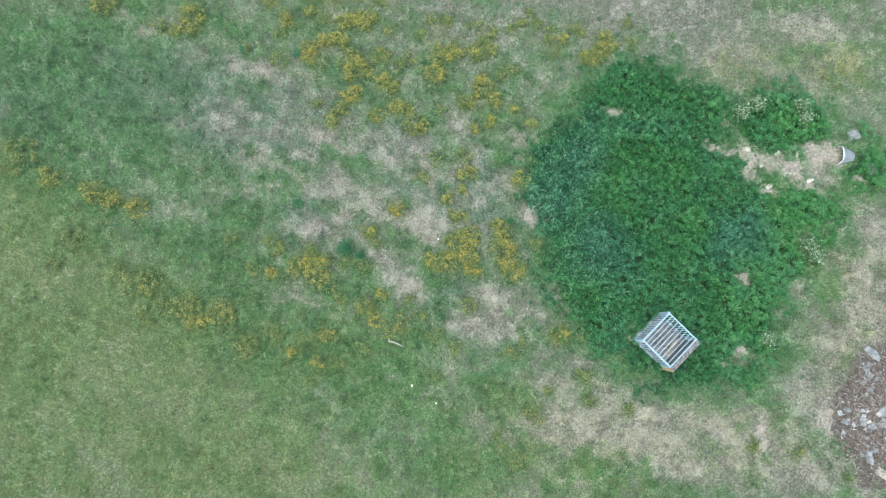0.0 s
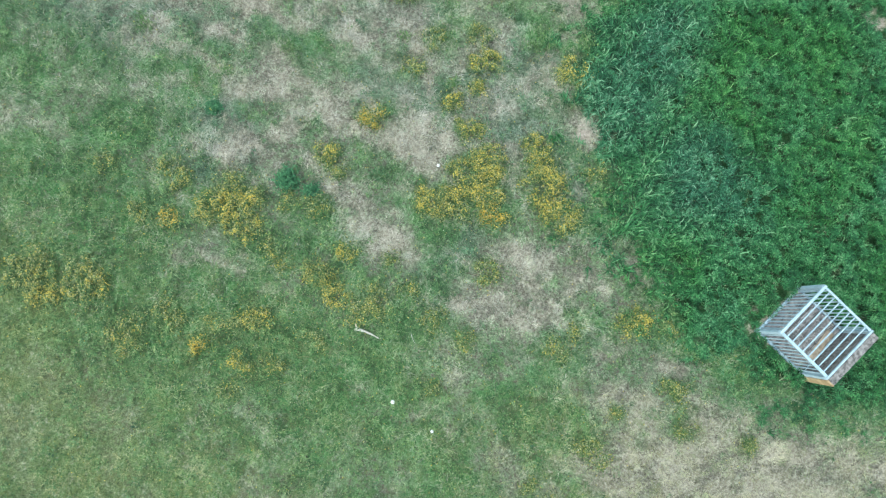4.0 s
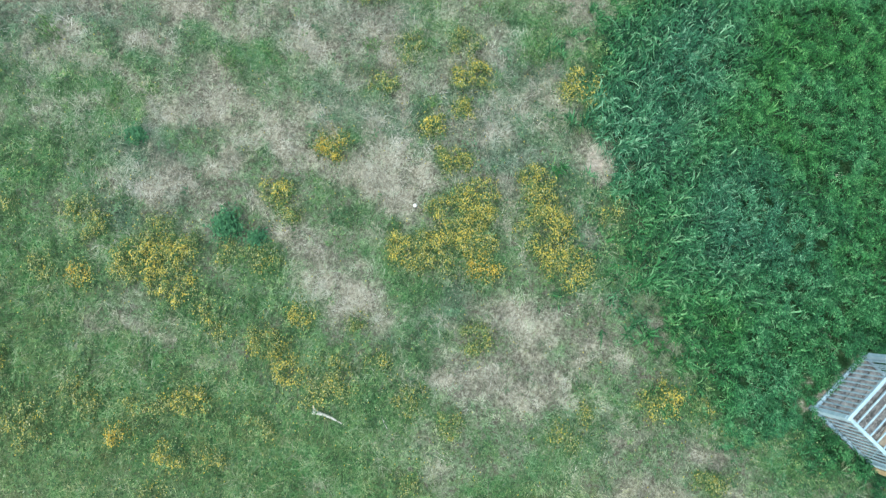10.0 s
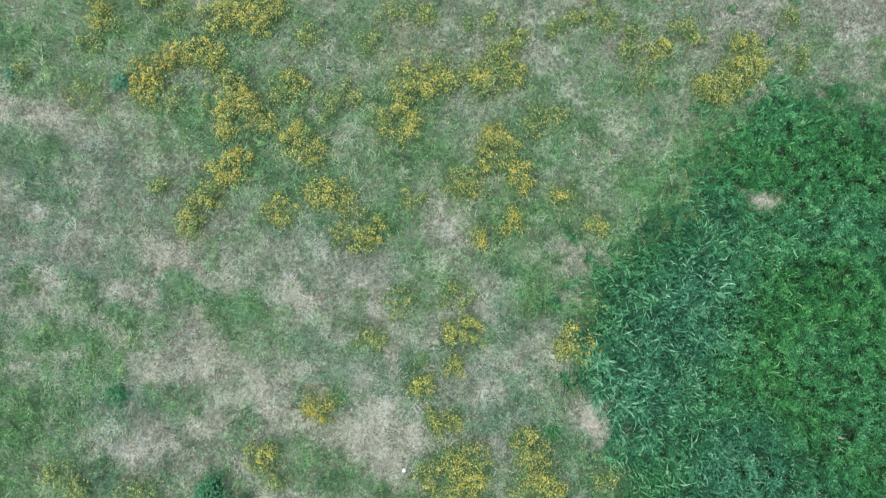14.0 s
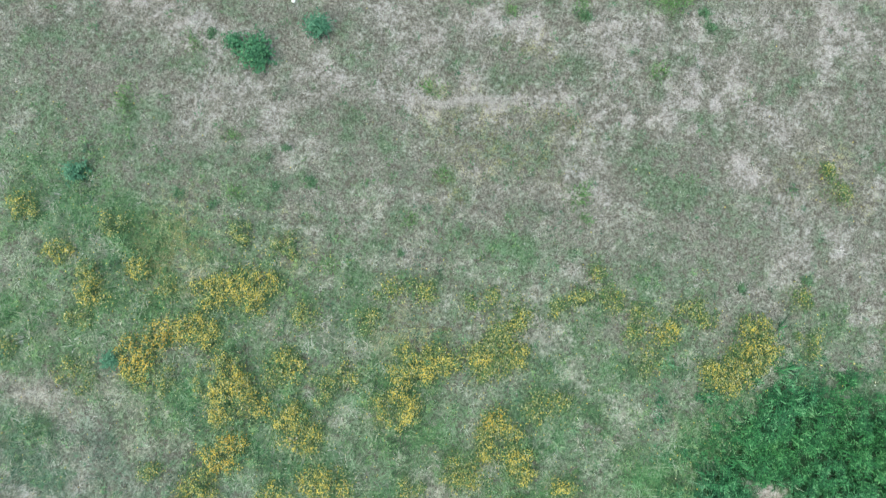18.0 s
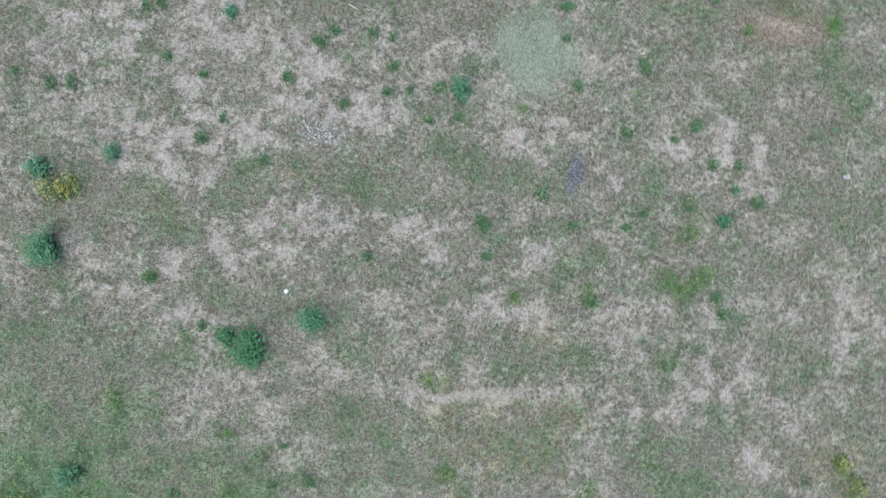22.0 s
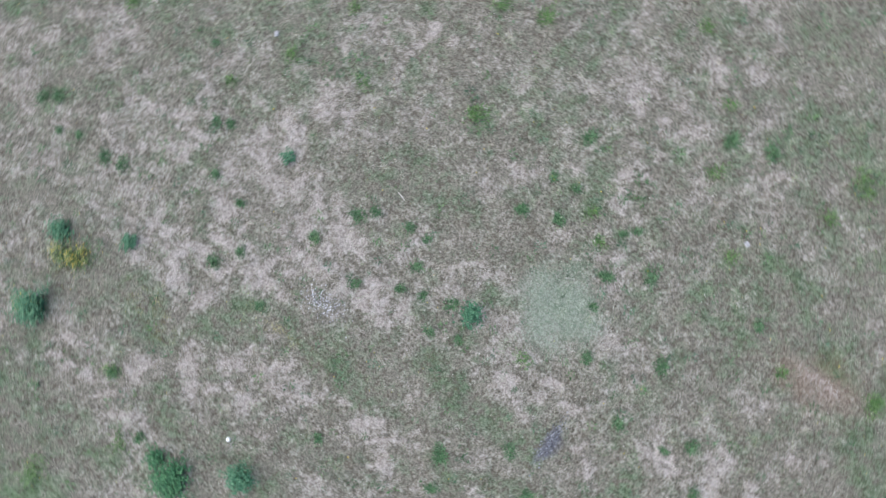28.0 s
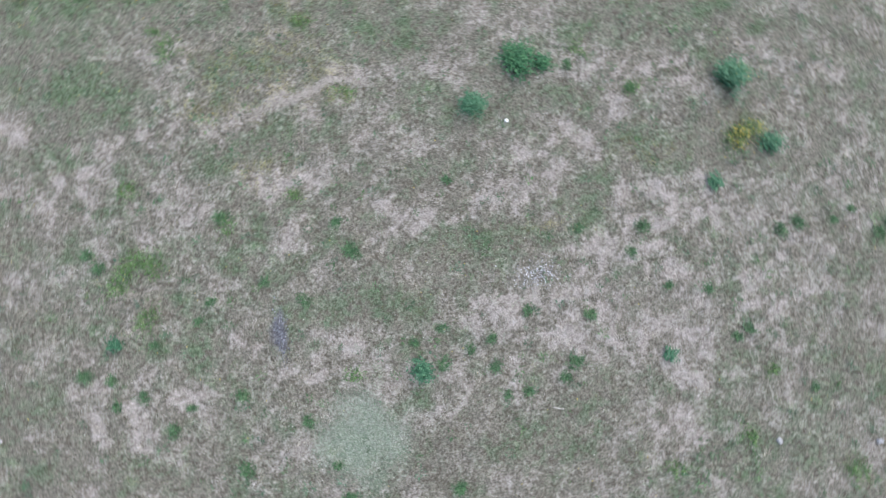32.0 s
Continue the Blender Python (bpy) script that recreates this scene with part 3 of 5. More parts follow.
PALE_f = [(-4.78, 13.98, 0.41, 0.50), (-3.86, 14.77, 0.45, 0.54), (-2.97, 15.14, 0.41, 0.41), (-1.98, 15.50, 0.41, 0.41), (-1.07, 15.52, 0.41, 0.41), (-0.83, 16.30, 0.32, 0.27), (-5.12, 16.31, 0.50, 0.50), (-4.02, 16.59, 0.36, 0.36), (-3.02, 16.79, 0.34, 0.34), (-2.30, 17.25, 0.36, 0.36), (-3.79, 17.95, 0.32, 0.32), (-6.30, 17.90, 0.36, 0.36), (-4.35, 19.54, 0.27, 0.32), (-5.11, 18.60, 0.29, 0.32), (-1.80, 20.68, 0.36, 0.27), (-3.79, 21.46, 0.41, 0.25), (-1.35, 18.56, 0.32, 0.27), (4.46, 14.25, 0.35, 0.3), (1.39, 13.21, 0.36, 0.27), (0.22, 14.50, 0.27, 0.23), (0.84, 14.52, 0.27, 0.20), (0.69, 15.55, 0.27, 0.20), (0.21, 17.38, 0.27, 0.27), (1.72, 17.20, 0.41, 0.27), (3.72, 14.03, 0.36, 0.27)]
PALE = DRY_SOUTH_a + DRY_SOUTH_b + DRY_SOUTH_c + DRY_SOUTH_d + PALE_f + PALE_b + PALE_c + PALE_d + PALE_e
OLIVE_a = [(-2.3, 16.15, 1.75, 0.33), (-3.53, 13.91, 1.75, 0.3), (-5.47, 14.98, 1.11, 0.33), (0.89, 12.56, 1.02, 0.37), (-6.01, 12.65, 1.48, 0.74), (-1.83, 14.82, 0.83, 0.28), (-5.88, 11.17, 1.11, 0.74), (1.27, 13.95, 0.83, 0.33), (3.65, 15.66, 0.55, 0.2), (5.32, 14.78, 0.55, 0.28), (3.88, 12.61, 1.11, 0.55), (-4.53, 10.13, 2.03, 0.55), (4.04, 23.01, 0.98, 0.8), (2.37, 23.22, 0.8, 0.54), (-2.85, 19.17, 1.07, 0.45), (-1.16, 16.63, 2.5, 0.3), (2.56, 19.91, 1.07, 0.54), (4.24, 20.46, 0.89, 0.54)]
OLIVE_b = [(-5.27, 15.05, 0.41, 0.54), (-4.11, 15.58, 0.34, 0.41), (-2.96, 15.94, 0.38, 0.29), (-1.85, 16.29, 0.38, 0.45), (-0.83, 16.81, 0.45, 0.36), (0.04, 16.69, 0.41, 0.29), (3.28, 15.42, 0.45, 0.41), (1.74, 15.26, 0.45, 0.36), (0.90, 16.57, 0.36, 0.25), (-3.64, 22.85, 0.54, 0.45)]
OLIVE_c = [(1.88, 24.75, 0.53, 0.53), (2.83, 23.43, 0.35, 0.61), (1.26, 24.8, 0.53, 0.36), (3.09, 20.51, 0.6, 0.34), (2.89, 19.56, 0.51, 0.26), (4.42, 22.5, 0.81, 0.54), (3.47, 22.67, 0.72, 0.32), (5.11, 19.32, 0.62, 0.62), (2.54, 20.89, 0.72, 0.45), (3.31, 20.22, 0.54, 0.36), (2.59, 16.98, 0.8, 0.27), (4.63, 17.59, 0.53, 0.27), (-1.64, 20.67, 0.81, 0.27), (-2.27, 19.32, 0.99, 0.32), (-5.95, 15.15, 0.98, 0.36), (-7.58, 18.95, 0.73, 0.36), (4.2, 11.35, 1.03, 0.56), (-1.43, 12.35, 1.15, 0.38), (-2.9, 16.02, 0.73, 0.28)]
OLIVE_d = [(4.32, 15.91, 0.97, 0.44), (5.22, 17.27, 0.71, 0.49), (3.36, 16.24, 0.71, 0.31), (4.72, 18.51, 0.71, 0.4), (-6.07, 12.1, 1.41, 0.75), (-3.9, 11.08, 1.68, 0.47), (-6.12, 10.34, 1.12, 0.56), (-0.69, 11.75, 1.31, 0.33), (1.38, 10.93, 1.86, 0.37)]
OLIVE = OLIVE_d + OLIVE_c + OLIVE_b + OLIVE_a

WIDE = [(-1.47, 3.83, 4.81, 1.94), (2.70, 4.10, 1.39, 1.02), (3.96, 0.50, 1.37, 0.82), (0.26, 0.72, 1.10, 0.73), (-2.00, 4.18, 5.52, 1.65), (-5.41, 4.89, 4.05, 1.10), (15.59, 3.34, 1.29, 2.76), (9.64, -2.45, 5.52, 1.01)]
COOL_a = [(-5.21, 5.83, 1.03, 0.47), (-3.35, 6.04, 1.12, 0.33), (-0.73, 5.36, 1.38, 0.46), (-5.42, 4.74, 0.83, 0.37), (-0.06, 5.77, 0.93, 0.37), (2.06, 4.5, 1, 0.55), (2.76, 3.72, 1, 0.41), (0.13, 3.94, 0.82, 0.55), (2.77, 5.19, 0.64, 0.37), (-4.37, 6.28, 0.84, 0.28), (0.65, 3.94, 1.23, 0.57), (2.37, 3.48, 1.04, 0.56), (-3.15, 2.31, 0.66, 0.38), (-3.7, 1.41, 0.56, 0.37), (-2.87, 2.76, 0.57, 0.28), (4.07, 2.44, 0.46, 0.84), (2.09, 0.91, 0.55, 0.37), (-13.13, 4.35, 1.13, 1.13), (-8.61, 6.24, 2.66, 0.95), (-6.36, 4.89, 2.26, 0.94), (-10.21, 4.92, 2.26, 0.75)]
FRESH_a = [(-4.4, 4.46, 0.37, 0.2), (-2.71, 4.51, 0.51, 0.13), (-5.3, 4.29, 0.37, 0.17), (-2.07, 4.4, 0.41, 0.17), (-4.02, 3.28, 0.46, 0.2), (-4.79, 1.91, 0.45, 0.32), (-4.9, 3.44, 0.37, 0.16), (1.23, 4.25, 0.23, 0.18), (0.83, 2.32, 0.27, 0.18), (2.84, 5.34, 0.28, 0.28), (0.29, 2.26, 0.54, 0.27), (-5.69, 2.01, 0.57, 0.47), (-4.51, -0.28, 0.74, 0.46), (-1.06, 0.3, 0.73, 0.32), (0.21, 1.86, 0.28, 0.17), (0.85, 2.2, 0.19, 0.13), (3.99, -2.19, 0.49, 0.4), (-4.92, 0.21, 0.65, 0.37), (1.91, 0.87, 0.46, 0.23), (-0.93, 0.99, 0.46, 0.23), (-1.14, -1.02, 0.54, 0.18), (-11.09, 5.35, 1.7, 0.76), (-9.61, 4.84, 1.32, 0.56), (-6.75, 0.94, 1.47, 0.46)]
FRESH_b = [(-10.61, 1.34, 1.48, 0.55)]
COOL = COOL_a
FRESH_w = [(-12.81, 6.02, 2.09, 1.14), (-12.56, 3.67, 1.12, 0.75), (-12.42, 1.75, 1.11, 0.74)]
FRESH = FRESH_w + FRESH_a + FRESH_b
TAN = [(8.2, -2.4, 3, 1.0), (11.6, -2.3, 2.6, 1.2), (15.3, 2.6, 1.3, 2.6), (5.4, -1.7, 1.2, 0.6), (13, 11.4, 2.5, 1)]
EAST = [(5.46, 15.19, 1.75, 1.01), (4.2, 15.94, 1.39, 0.42), (2.9, 15.37, 1.11, 0.37)]
TEAL = [(5.12, 4.97, 1.20, 1.75), (10.92, 4.45, 0.83, 1.10), (6.50, 3.50, 1.10, 0.92)]
LIME = [(8.13, 5.95, 2.02, 1.01), (8.74, 3.74, 1.10, 0.74), (12.34, 8.36, 1.47, 0.74), (13.11, 5.16, 0.92, 1.10)]
OCHRE = [(1.2, 12.49, 0.73, 0.46), (0.46, 12.3, 0.55, 0.28), (0.21, 9.06, 0.58, 0.58), (1.82, 13.05, 0.54, 0.36), (0.39, 12.65, 0.84, 0.46), (6.25, 13.14, 0.65, 0.46), (-0.18, 13.1, 0.37, 0.23), (0.73, 12.71, 0.63, 0.81), (0.17, 12.01, 0.23, 0.18), (-0.23, 13.33, 0.18, 0.18), (-3.99, 9.83, 0.54, 0.91), (-2.09, 10.21, 0.27, 0.54), (1.72, 13.12, 0.36, 0.36), (0.62, 12.47, 1.03, 0.37), (6.29, 13.10, 0.65, 0.42), (0.42, 11.61, 0.37, 0.28), (6.84, 12.69, 0.47, 0.23), (-0.39, 13.16, 0.28, 0.22), (1.29, 14.29, 0.56, 0.22), (-5.21, 15.16, 0.54, 0.18), (-3.22, 16.07, 0.54, 0.22), (-6.95, 15.03, 0.45, 0.27), (13.63, 10.65, 1.10, 0.74), (10.13, 10.37, 1.29, 0.74)]
BARE = [(8.02, 0.82, 0.12, 0.08), (7.98, 0.36, 0.09, 0.07), (9.78, 7.29, 0.35, 0.17), (10.34, 7.16, 0.38, 0.19), (10.9, 7.27, 0.36, 0.32), (11.16, 6.72, 0.24, 0.58), (11.8, 7.14, 0.54, 0.36), (12.69, 6.82, 0.54, 0.27), (13.59, 7.69, 0.87, 0.41), (13.16, 7.75, 0.59, 0.29), (11.8, 6.22, 0.32, 0.22), (13.06, 6.6, 0.29, 0.33), (12.45, 7.17, 0.35, 0.22), (14.78, 7.03, 0.35, 0.19), (6.27, 7.8, 0.32, 0.24), (11.3, 3.03, 0.24, 0.18), (11.71, 0.63, 0.25, 0.24), (11.16, 0.18, 0.16, 0.14), (4.17, 3.7, 0.2, 0.24), (14.6, -0.9, 0.5, 0.5), (12.6, -1.9, 0.25, 0.6)]

# ---- ground ----
GREEN = ((0.0, (0.020, 0.068, 0.018)), (0.5, (0.060, 0.180, 0.046)), (1.0, (0.165, 0.33, 0.115)))
STRAW = ((0.0, (0.105, 0.095, 0.068)), (0.5, (0.265, 0.244, 0.19)), (1.0, (0.51, 0.475, 0.39)))


def ground_material():
    m, t, b = material("meadow_ground")
    big, mid, fine, dust = grain(t, 5.5, 4.0, 0.65), grain(t, 13.0, 4.0, 0.7), grain(t, 30.0, 3.0, 0.7), grain(t, 85.0, 2.0, 0.7)
    tight = t.nodes.new("ShaderNodeMapRange")
    tight.inputs[1].default_value, tight.inputs[2].default_value, tight.inputs[3].default_value, tight.inputs[4].default_value = 0.38, 0.62, 0.30, 0.70
    t.links.new(math_(t, "ADD", math_(t, "MULTIPLY", mid, 0.3), math_(t, "ADD", math_(t, "MULTIPLY", fine, 0.4), math_(t, "MULTIPLY", dust, 0.3))), tight.inputs[0])
    speck = tight.outputs[0]
    soil = steps(t, speck, (0.36, (0.070, 0.062, 0.045)), (0.5, (0.15, 0.138, 0.105)), (0.64, (0.28, 0.262, 0.215)))
    straw = steps(t, speck, (0.36, (0.16, 0.142, 0.105)), (0.5, (0.285, 0.258, 0.196)), (0.64, (0.43, 0.395, 0.315)))
    straw = blend(t, attribute(t, "north"), straw, steps(t, speck, (0.36, (0.18, 0.159, 0.132)), (0.5, (0.30, 0.268, 0.229)), (0.64, (0.44, 0.402, 0.362))))
    herb = steps(t, speck, (0.36, (0.024, 0.062, 0.019)), (0.5, (0.068, 0.160, 0.052)), (0.64, (0.16, 0.26, 0.11)))
    herb = blend(t, math_(t, "MULTIPLY", attribute(t, "cool"), 0.8), herb, steps(t, speck, (0.36, (0.040, 0.070, 0.045)), (0.5, (0.100, 0.150, 0.105)), (0.64, (0.20, 0.255, 0.195))))
    herb = blend(t, math_(t, "MULTIPLY", attribute(t, "north"), 0.7), herb, steps(t, speck, (0.36, (0.034, 0.045, 0.026)), (0.5, (0.095, 0.118, 0.074)), (0.64, (0.19, 0.215, 0.15))))
    lawn = steps(t, speck, (0.36, (0.05, 0.075, 0.028)), (0.5, (0.125, 0.150, 0.062)), (0.64, (0.23, 0.245, 0.125)))
    spread_out = t.nodes.new("ShaderNodeMapRange")
    spread_out.inputs[1].default_value, spread_out.inputs[2].default_value = 0.36, 0.64
    t.links.new(math_(t, "ADD", math_(t, "MULTIPLY", big, 0.5), math_(t, "MULTIPLY", mid, 0.5)), spread_out.inputs[0])
    loose = spread_out.outputs[0]

    def edge(value, low, high):
        n = t.nodes.new("ShaderNodeMapRange")
        n.interpolation_type = "SMOOTHSTEP"
        n.inputs[1].default_value, n.inputs[2].default_value = low, high
        t.links.new(math_(t, "ADD", math_(t, "MULTIPLY", value, 0.5), math_(t, "MULTIPLY", loose, 0.5)), n.inputs[0])
        return n.outputs[0]

    c = blend(t, edge(attribute(t, "green"), 0.26, 0.70), soil, herb)
    c = blend(t, math_(t, "MULTIPLY", attribute(t, "lawn"), 0.6), c, lawn)
    c = blend(t, edge(attribute(t, "dry"), 0.32, 0.80), c, straw)
    c = blend(t, math_(t, "MULTIPLY", attribute(t, "moss"), 0.75), c, steps(t, speck, (0.36, (0.14, 0.17, 0.12)), (0.64, (0.28, 0.31, 0.25))))
    c = blend(t, math_(t, "MULTIPLY", attribute(t, "slate"), edge(attribute(t, "slate"), 0.35, 0.5)), c, steps(t, speck, (0.36, (0.06, 0.06, 0.06)), (0.64, (0.20, 0.198, 0.205))))
    c = blend(t, math_(t, "MULTIPLY", attribute(t, "rust"), 0.22), c, (0.26, 0.14, 0.09))
    c = blend(t, math_(t, "MULTIPLY", attribute(t, "bare"), edge(attribute(t, "bare"), 0.35, 0.75)), c,
              steps(t, speck, (0.36, (0.23, 0.185, 0.145)), (0.5, (0.37, 0.31, 0.255)), (0.64, (0.53, 0.465, 0.40))))
    # near-black green under tall grass: shade between the blades, painted into the ground
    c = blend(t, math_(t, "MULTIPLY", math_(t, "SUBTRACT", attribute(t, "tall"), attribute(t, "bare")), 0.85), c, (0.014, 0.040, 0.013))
    t.links.new(c, b.inputs["Base Color"])
    b.inputs["Roughness"].default_value = 0.95
    b.inputs["Specular IOR Level"].default_value = 0.1
    bump(t, b, speck, 1.0, 0.035)
    return m


def axis(low, high, step, far):
    core = np.arange(low, high + step / 2, step)
    out, d = [], step
    reach = 0.0
    while reach < far:
        d *= 1.35
        reach += d
        out.append(reach)
    out = np.array(out)
    return np.concatenate([low - out[::-1], core, high + out])


gx, gy = axis(-16, 18, 0.10, 900), axis(-11, 27, 0.10, 900)
X, Y = np.meshgrid(gx, gy)
X, Y = X.ravel(), Y.ravel()
f_tall, f_dry, f_green, f_north, f_lawn = fields(X, Y)
away = ramp(np.maximum(np.abs(X - 1) / 17.5, np.abs(Y - 8) / 19.5), 1.0, 1.25)
f_dry, f_green, f_lawn, f_north = f_dry * (1 - away) + 0.35 * away, f_green * (1 - away) + 0.35 * away, f_lawn * (1 - away), f_north * (1 - away) + 0.5 * away
f_moss, f_slate, f_rust = spots(X, Y)
w = len(gx)
corner = (np.arange(len(gy) - 1)[:, None] * w + np.arange(w - 1)[None]).ravel()
quads = np.stack([corner, corner + 1, corner + 1 + w, corner + w], 1)
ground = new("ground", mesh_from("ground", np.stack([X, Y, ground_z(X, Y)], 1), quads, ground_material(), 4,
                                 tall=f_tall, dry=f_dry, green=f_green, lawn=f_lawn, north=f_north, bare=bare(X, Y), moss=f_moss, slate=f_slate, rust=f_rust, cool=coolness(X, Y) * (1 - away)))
ground.data.polygons.foreach_set("use_smooth", [True] * len(quads))
tagged(ground, "dry summer meadow soil with dead straw and patches of green", "ground", kind="structure")


HERE = [gx, gy]


def sow(count, keep):
    """Random places of the meadow where keep(fields) allows; more of them where the camera comes near."""
    x, y = rng.uniform(-16, 18, count), rng.uniform(-11, 27, count)
    inner = (x > -8.5) & (x < 10.5) & (y > -5.5)
    ok = inner | (rng.random(count) < 0.6)
    x, y = x[ok], y[ok]
    fs = fields(x, y)
    moss, slate, rust = spots(x, y)
    HERE[:] = x, y
    ok = rng.random(len(x)) < keep(*fs) * (1 - 0.8 * moss) * (1 - slate) * (1 - 0.8 * np.minimum(bare(x, y), 1) - 0.3 * (bare(x, y) > 1.03))
    return x[ok], y[ok], [v[ok] for v in fs]


grass_mat = foliage("short_grass", *GREEN, dry=STRAW, faded=((0.0, (0.135, 0.119, 0.095)), (0.5, (0.280, 0.251, 0.215)), (1.0, (0.485, 0.444, 0.40))), ochre=((0.0, (0.10, 0.10, 0.034)), (0.6, (0.25, 0.24, 0.085)), (1.0, (0.43, 0.395, 0.18))),
                    cool=((0.0, (0.028, 0.076, 0.044)), (0.5, (0.086, 0.195, 0.115)), (1.0, (0.20, 0.33, 0.225))),
                    dull=((0.0, (0.034, 0.050, 0.026)), (0.5, (0.100, 0.130, 0.076)), (1.0, (0.21, 0.245, 0.165))))


def tufts(x, y, each, wide, **kept):
    """Spreads each tuft into blades; gives their places, outward turns and the values kept."""
    n = len(x)
    k = each * n
    turn = rng.random(k) * 2 * np.pi
    far = np.sqrt(rng.random(k)) * np.repeat(wide, each)
    bx, by = np.repeat(x, each) + np.cos(turn) * far, np.repeat(y, each) + np.sin(turn) * far
    return bx, by, turn + rng.normal(0, 0.6, k), {key: np.repeat(value, each) for key, value in kept.items()}


x, y, (tl, dr, gr, no, la) = sow(315000, lambda tl, dr, gr, no, la: (1 - 0.85 * tl) * (0.45 + 0.55 * np.maximum(gr, dr)))
n = len(x)
far_out = ~((x > -8.5) & (x < 10.5) & (y > -5.5))
# fine mottling of the dry north: dead tufts, dark gaps and spots of green
light_spot = ramp(rough(x, y, 0.15, 54, 2), 0.38, 0.62) - 0.5
green_spot = ramp(rough(x, y, 0.30, 55, 3), 0.52, 0.64)
is_dry = np.clip(0.36 - 0.16 * ramp(-y, -0.2, 1.8) * (1 - ramp(x, 2.0, 4.0)) - no * (0.62 * green_spot - 0.06) + 0.78 * dr + 0.2 * no - 0.40 * gr + (1.2 + 0.5 * no) * (rough(x, y, 0.17, 51, 3) - 0.5) + rng.normal(0, 0.24, n), 0, 1)
belt = ramp(y, 7.6, 9.4) * (1 - ramp(y, 12.0, 14.0))
shade = np.clip(0.46 + 0.10 * belt + 0.8 * (rough(x, y, 0.4, 52) - 0.5) + 0.4 * (dr - 0.35) + (1.5 + 0.8 * dr + 0.5 * no - 0.8 * belt) * (rough(x, y, 0.13, 53, 3) - 0.5) + no * (0.3 * (dr - 0.4) + 0.45 * light_spot) + rng.normal(0, 0.26, n) * (1 - 0.5 * no), 0, 1)
size = rng.uniform(0.6, 1.35, n) * np.where(far_out, 1.25, 1.0) * (1 - 0.25 * no) * (1 - 0.25 * la) * (0.9 + 0.45 * gr * (1 - no))
yellowed = np.clip(spread(x, y, OCHRE, 0.7, 0.4, 0.5) * (0.75 + 0.25 * no) + 0.35 * la + (0.30 + 0.10 * ramp(x, 2.0, 5.0)) * ramp(-y - 0.25 * x, -0.3, 2.2) * (0.4 + 0.9 * rough(x, y, 0.7, 96, 2)) + rng.normal(0, 0.15, n), 0, 1)
tan = spread(x, y, TAN, 0.6, 0.7, 1.2)
bleached = np.clip(np.maximum(np.maximum(no, 0.6 * belt), 0.28 + 0.6 * coolness(x, y) - 0.4 * la) * (1 - 0.8 * tan), 0, 1)
yellowed = np.clip(yellowed + 0.30 * tan, 0, 1)
bx, by, turn, kept = tufts(x, y, 8, 0.05 * size, ochre=yellowed, faded=bleached, dry=is_dry, tone=shade, size=size, cool=coolness(x, y))
k = len(bx)
# thin blades, many of them combed the same way as their neighbours
combed = rough(bx, by, 0.55, 58, 2) * 16 + rng.normal(0, 0.5, k)
turn = np.where(rng.random(k) < 0.5, combed, turn)
v, f, tone, dry = blades(bx, by, ground_z(bx, by) - 0.004, kept["size"] * rng.uniform(0.06, 0.14, k), kept["size"] * rng.uniform(0.0045, 0.0095, k), rng.uniform(0.05, 0.9, k),
                         turn=turn, tone=np.clip(kept["tone"] + rng.normal(0, 0.12, k), 0, 1), dry=np.clip(kept["dry"] + rng.normal(0, 0.12, k), 0, 1))
tagged(new("meadow_grass", mesh_from("meadow_grass", v, f, grass_mat, tone=tone, dry=dry, ochre=np.repeat(kept["ochre"], 3), faded=np.repeat(kept["faded"], 3), cool=np.repeat(kept["cool"], 3))),
       "short sparse meadow grass, green and dead blades mixed", "grass", kind="stuff")

# coarser grass beyond the part that is flown over
x, y = rng.uniform(-45, 47, 16000), rng.uniform(-40, 56, 16000)
ok = (x < -16) | (x > 18) | (y < -11) | (y > 27)
x, y = x[ok], y[ok]
n = len(x)
bx, by, turn, kept = tufts(x, y, 5, np.full(n, 0.12), dry=rng.random(n), tone=rng.random(n))
k = len(bx)
v, f, tone, dry = blades(bx, by, ground_z(bx, by) - 0.01, rng.uniform(0.12, 0.25, k), rng.uniform(0.02, 0.04, k), rng.uniform(0.2, 1.1, k), turn=turn, tone=kept["tone"], dry=kept["dry"])
tagged(new("outer_grass", mesh_from("outer_grass", v, f, grass_mat, tone=tone, dry=dry, ochre=tone * 0, faded=tone * 0, cool=tone * 0)), "coarse mixed grass of the outer meadow", "grass", kind="stuff")

tall_mat = foliage("tall_grass", (0.0, (0.009, 0.036, 0.010)), (0.35, (0.022, 0.096, 0.022)), (0.7, (0.058, 0.195, 0.046)), (1.0, (0.15, 0.30, 0.10)),
                   dry=((0.0, (0.008, 0.030, 0.015)), (0.35, (0.020, 0.085, 0.042)), (0.7, (0.060, 0.185, 0.098)), (1.0, (0.20, 0.345, 0.225))))


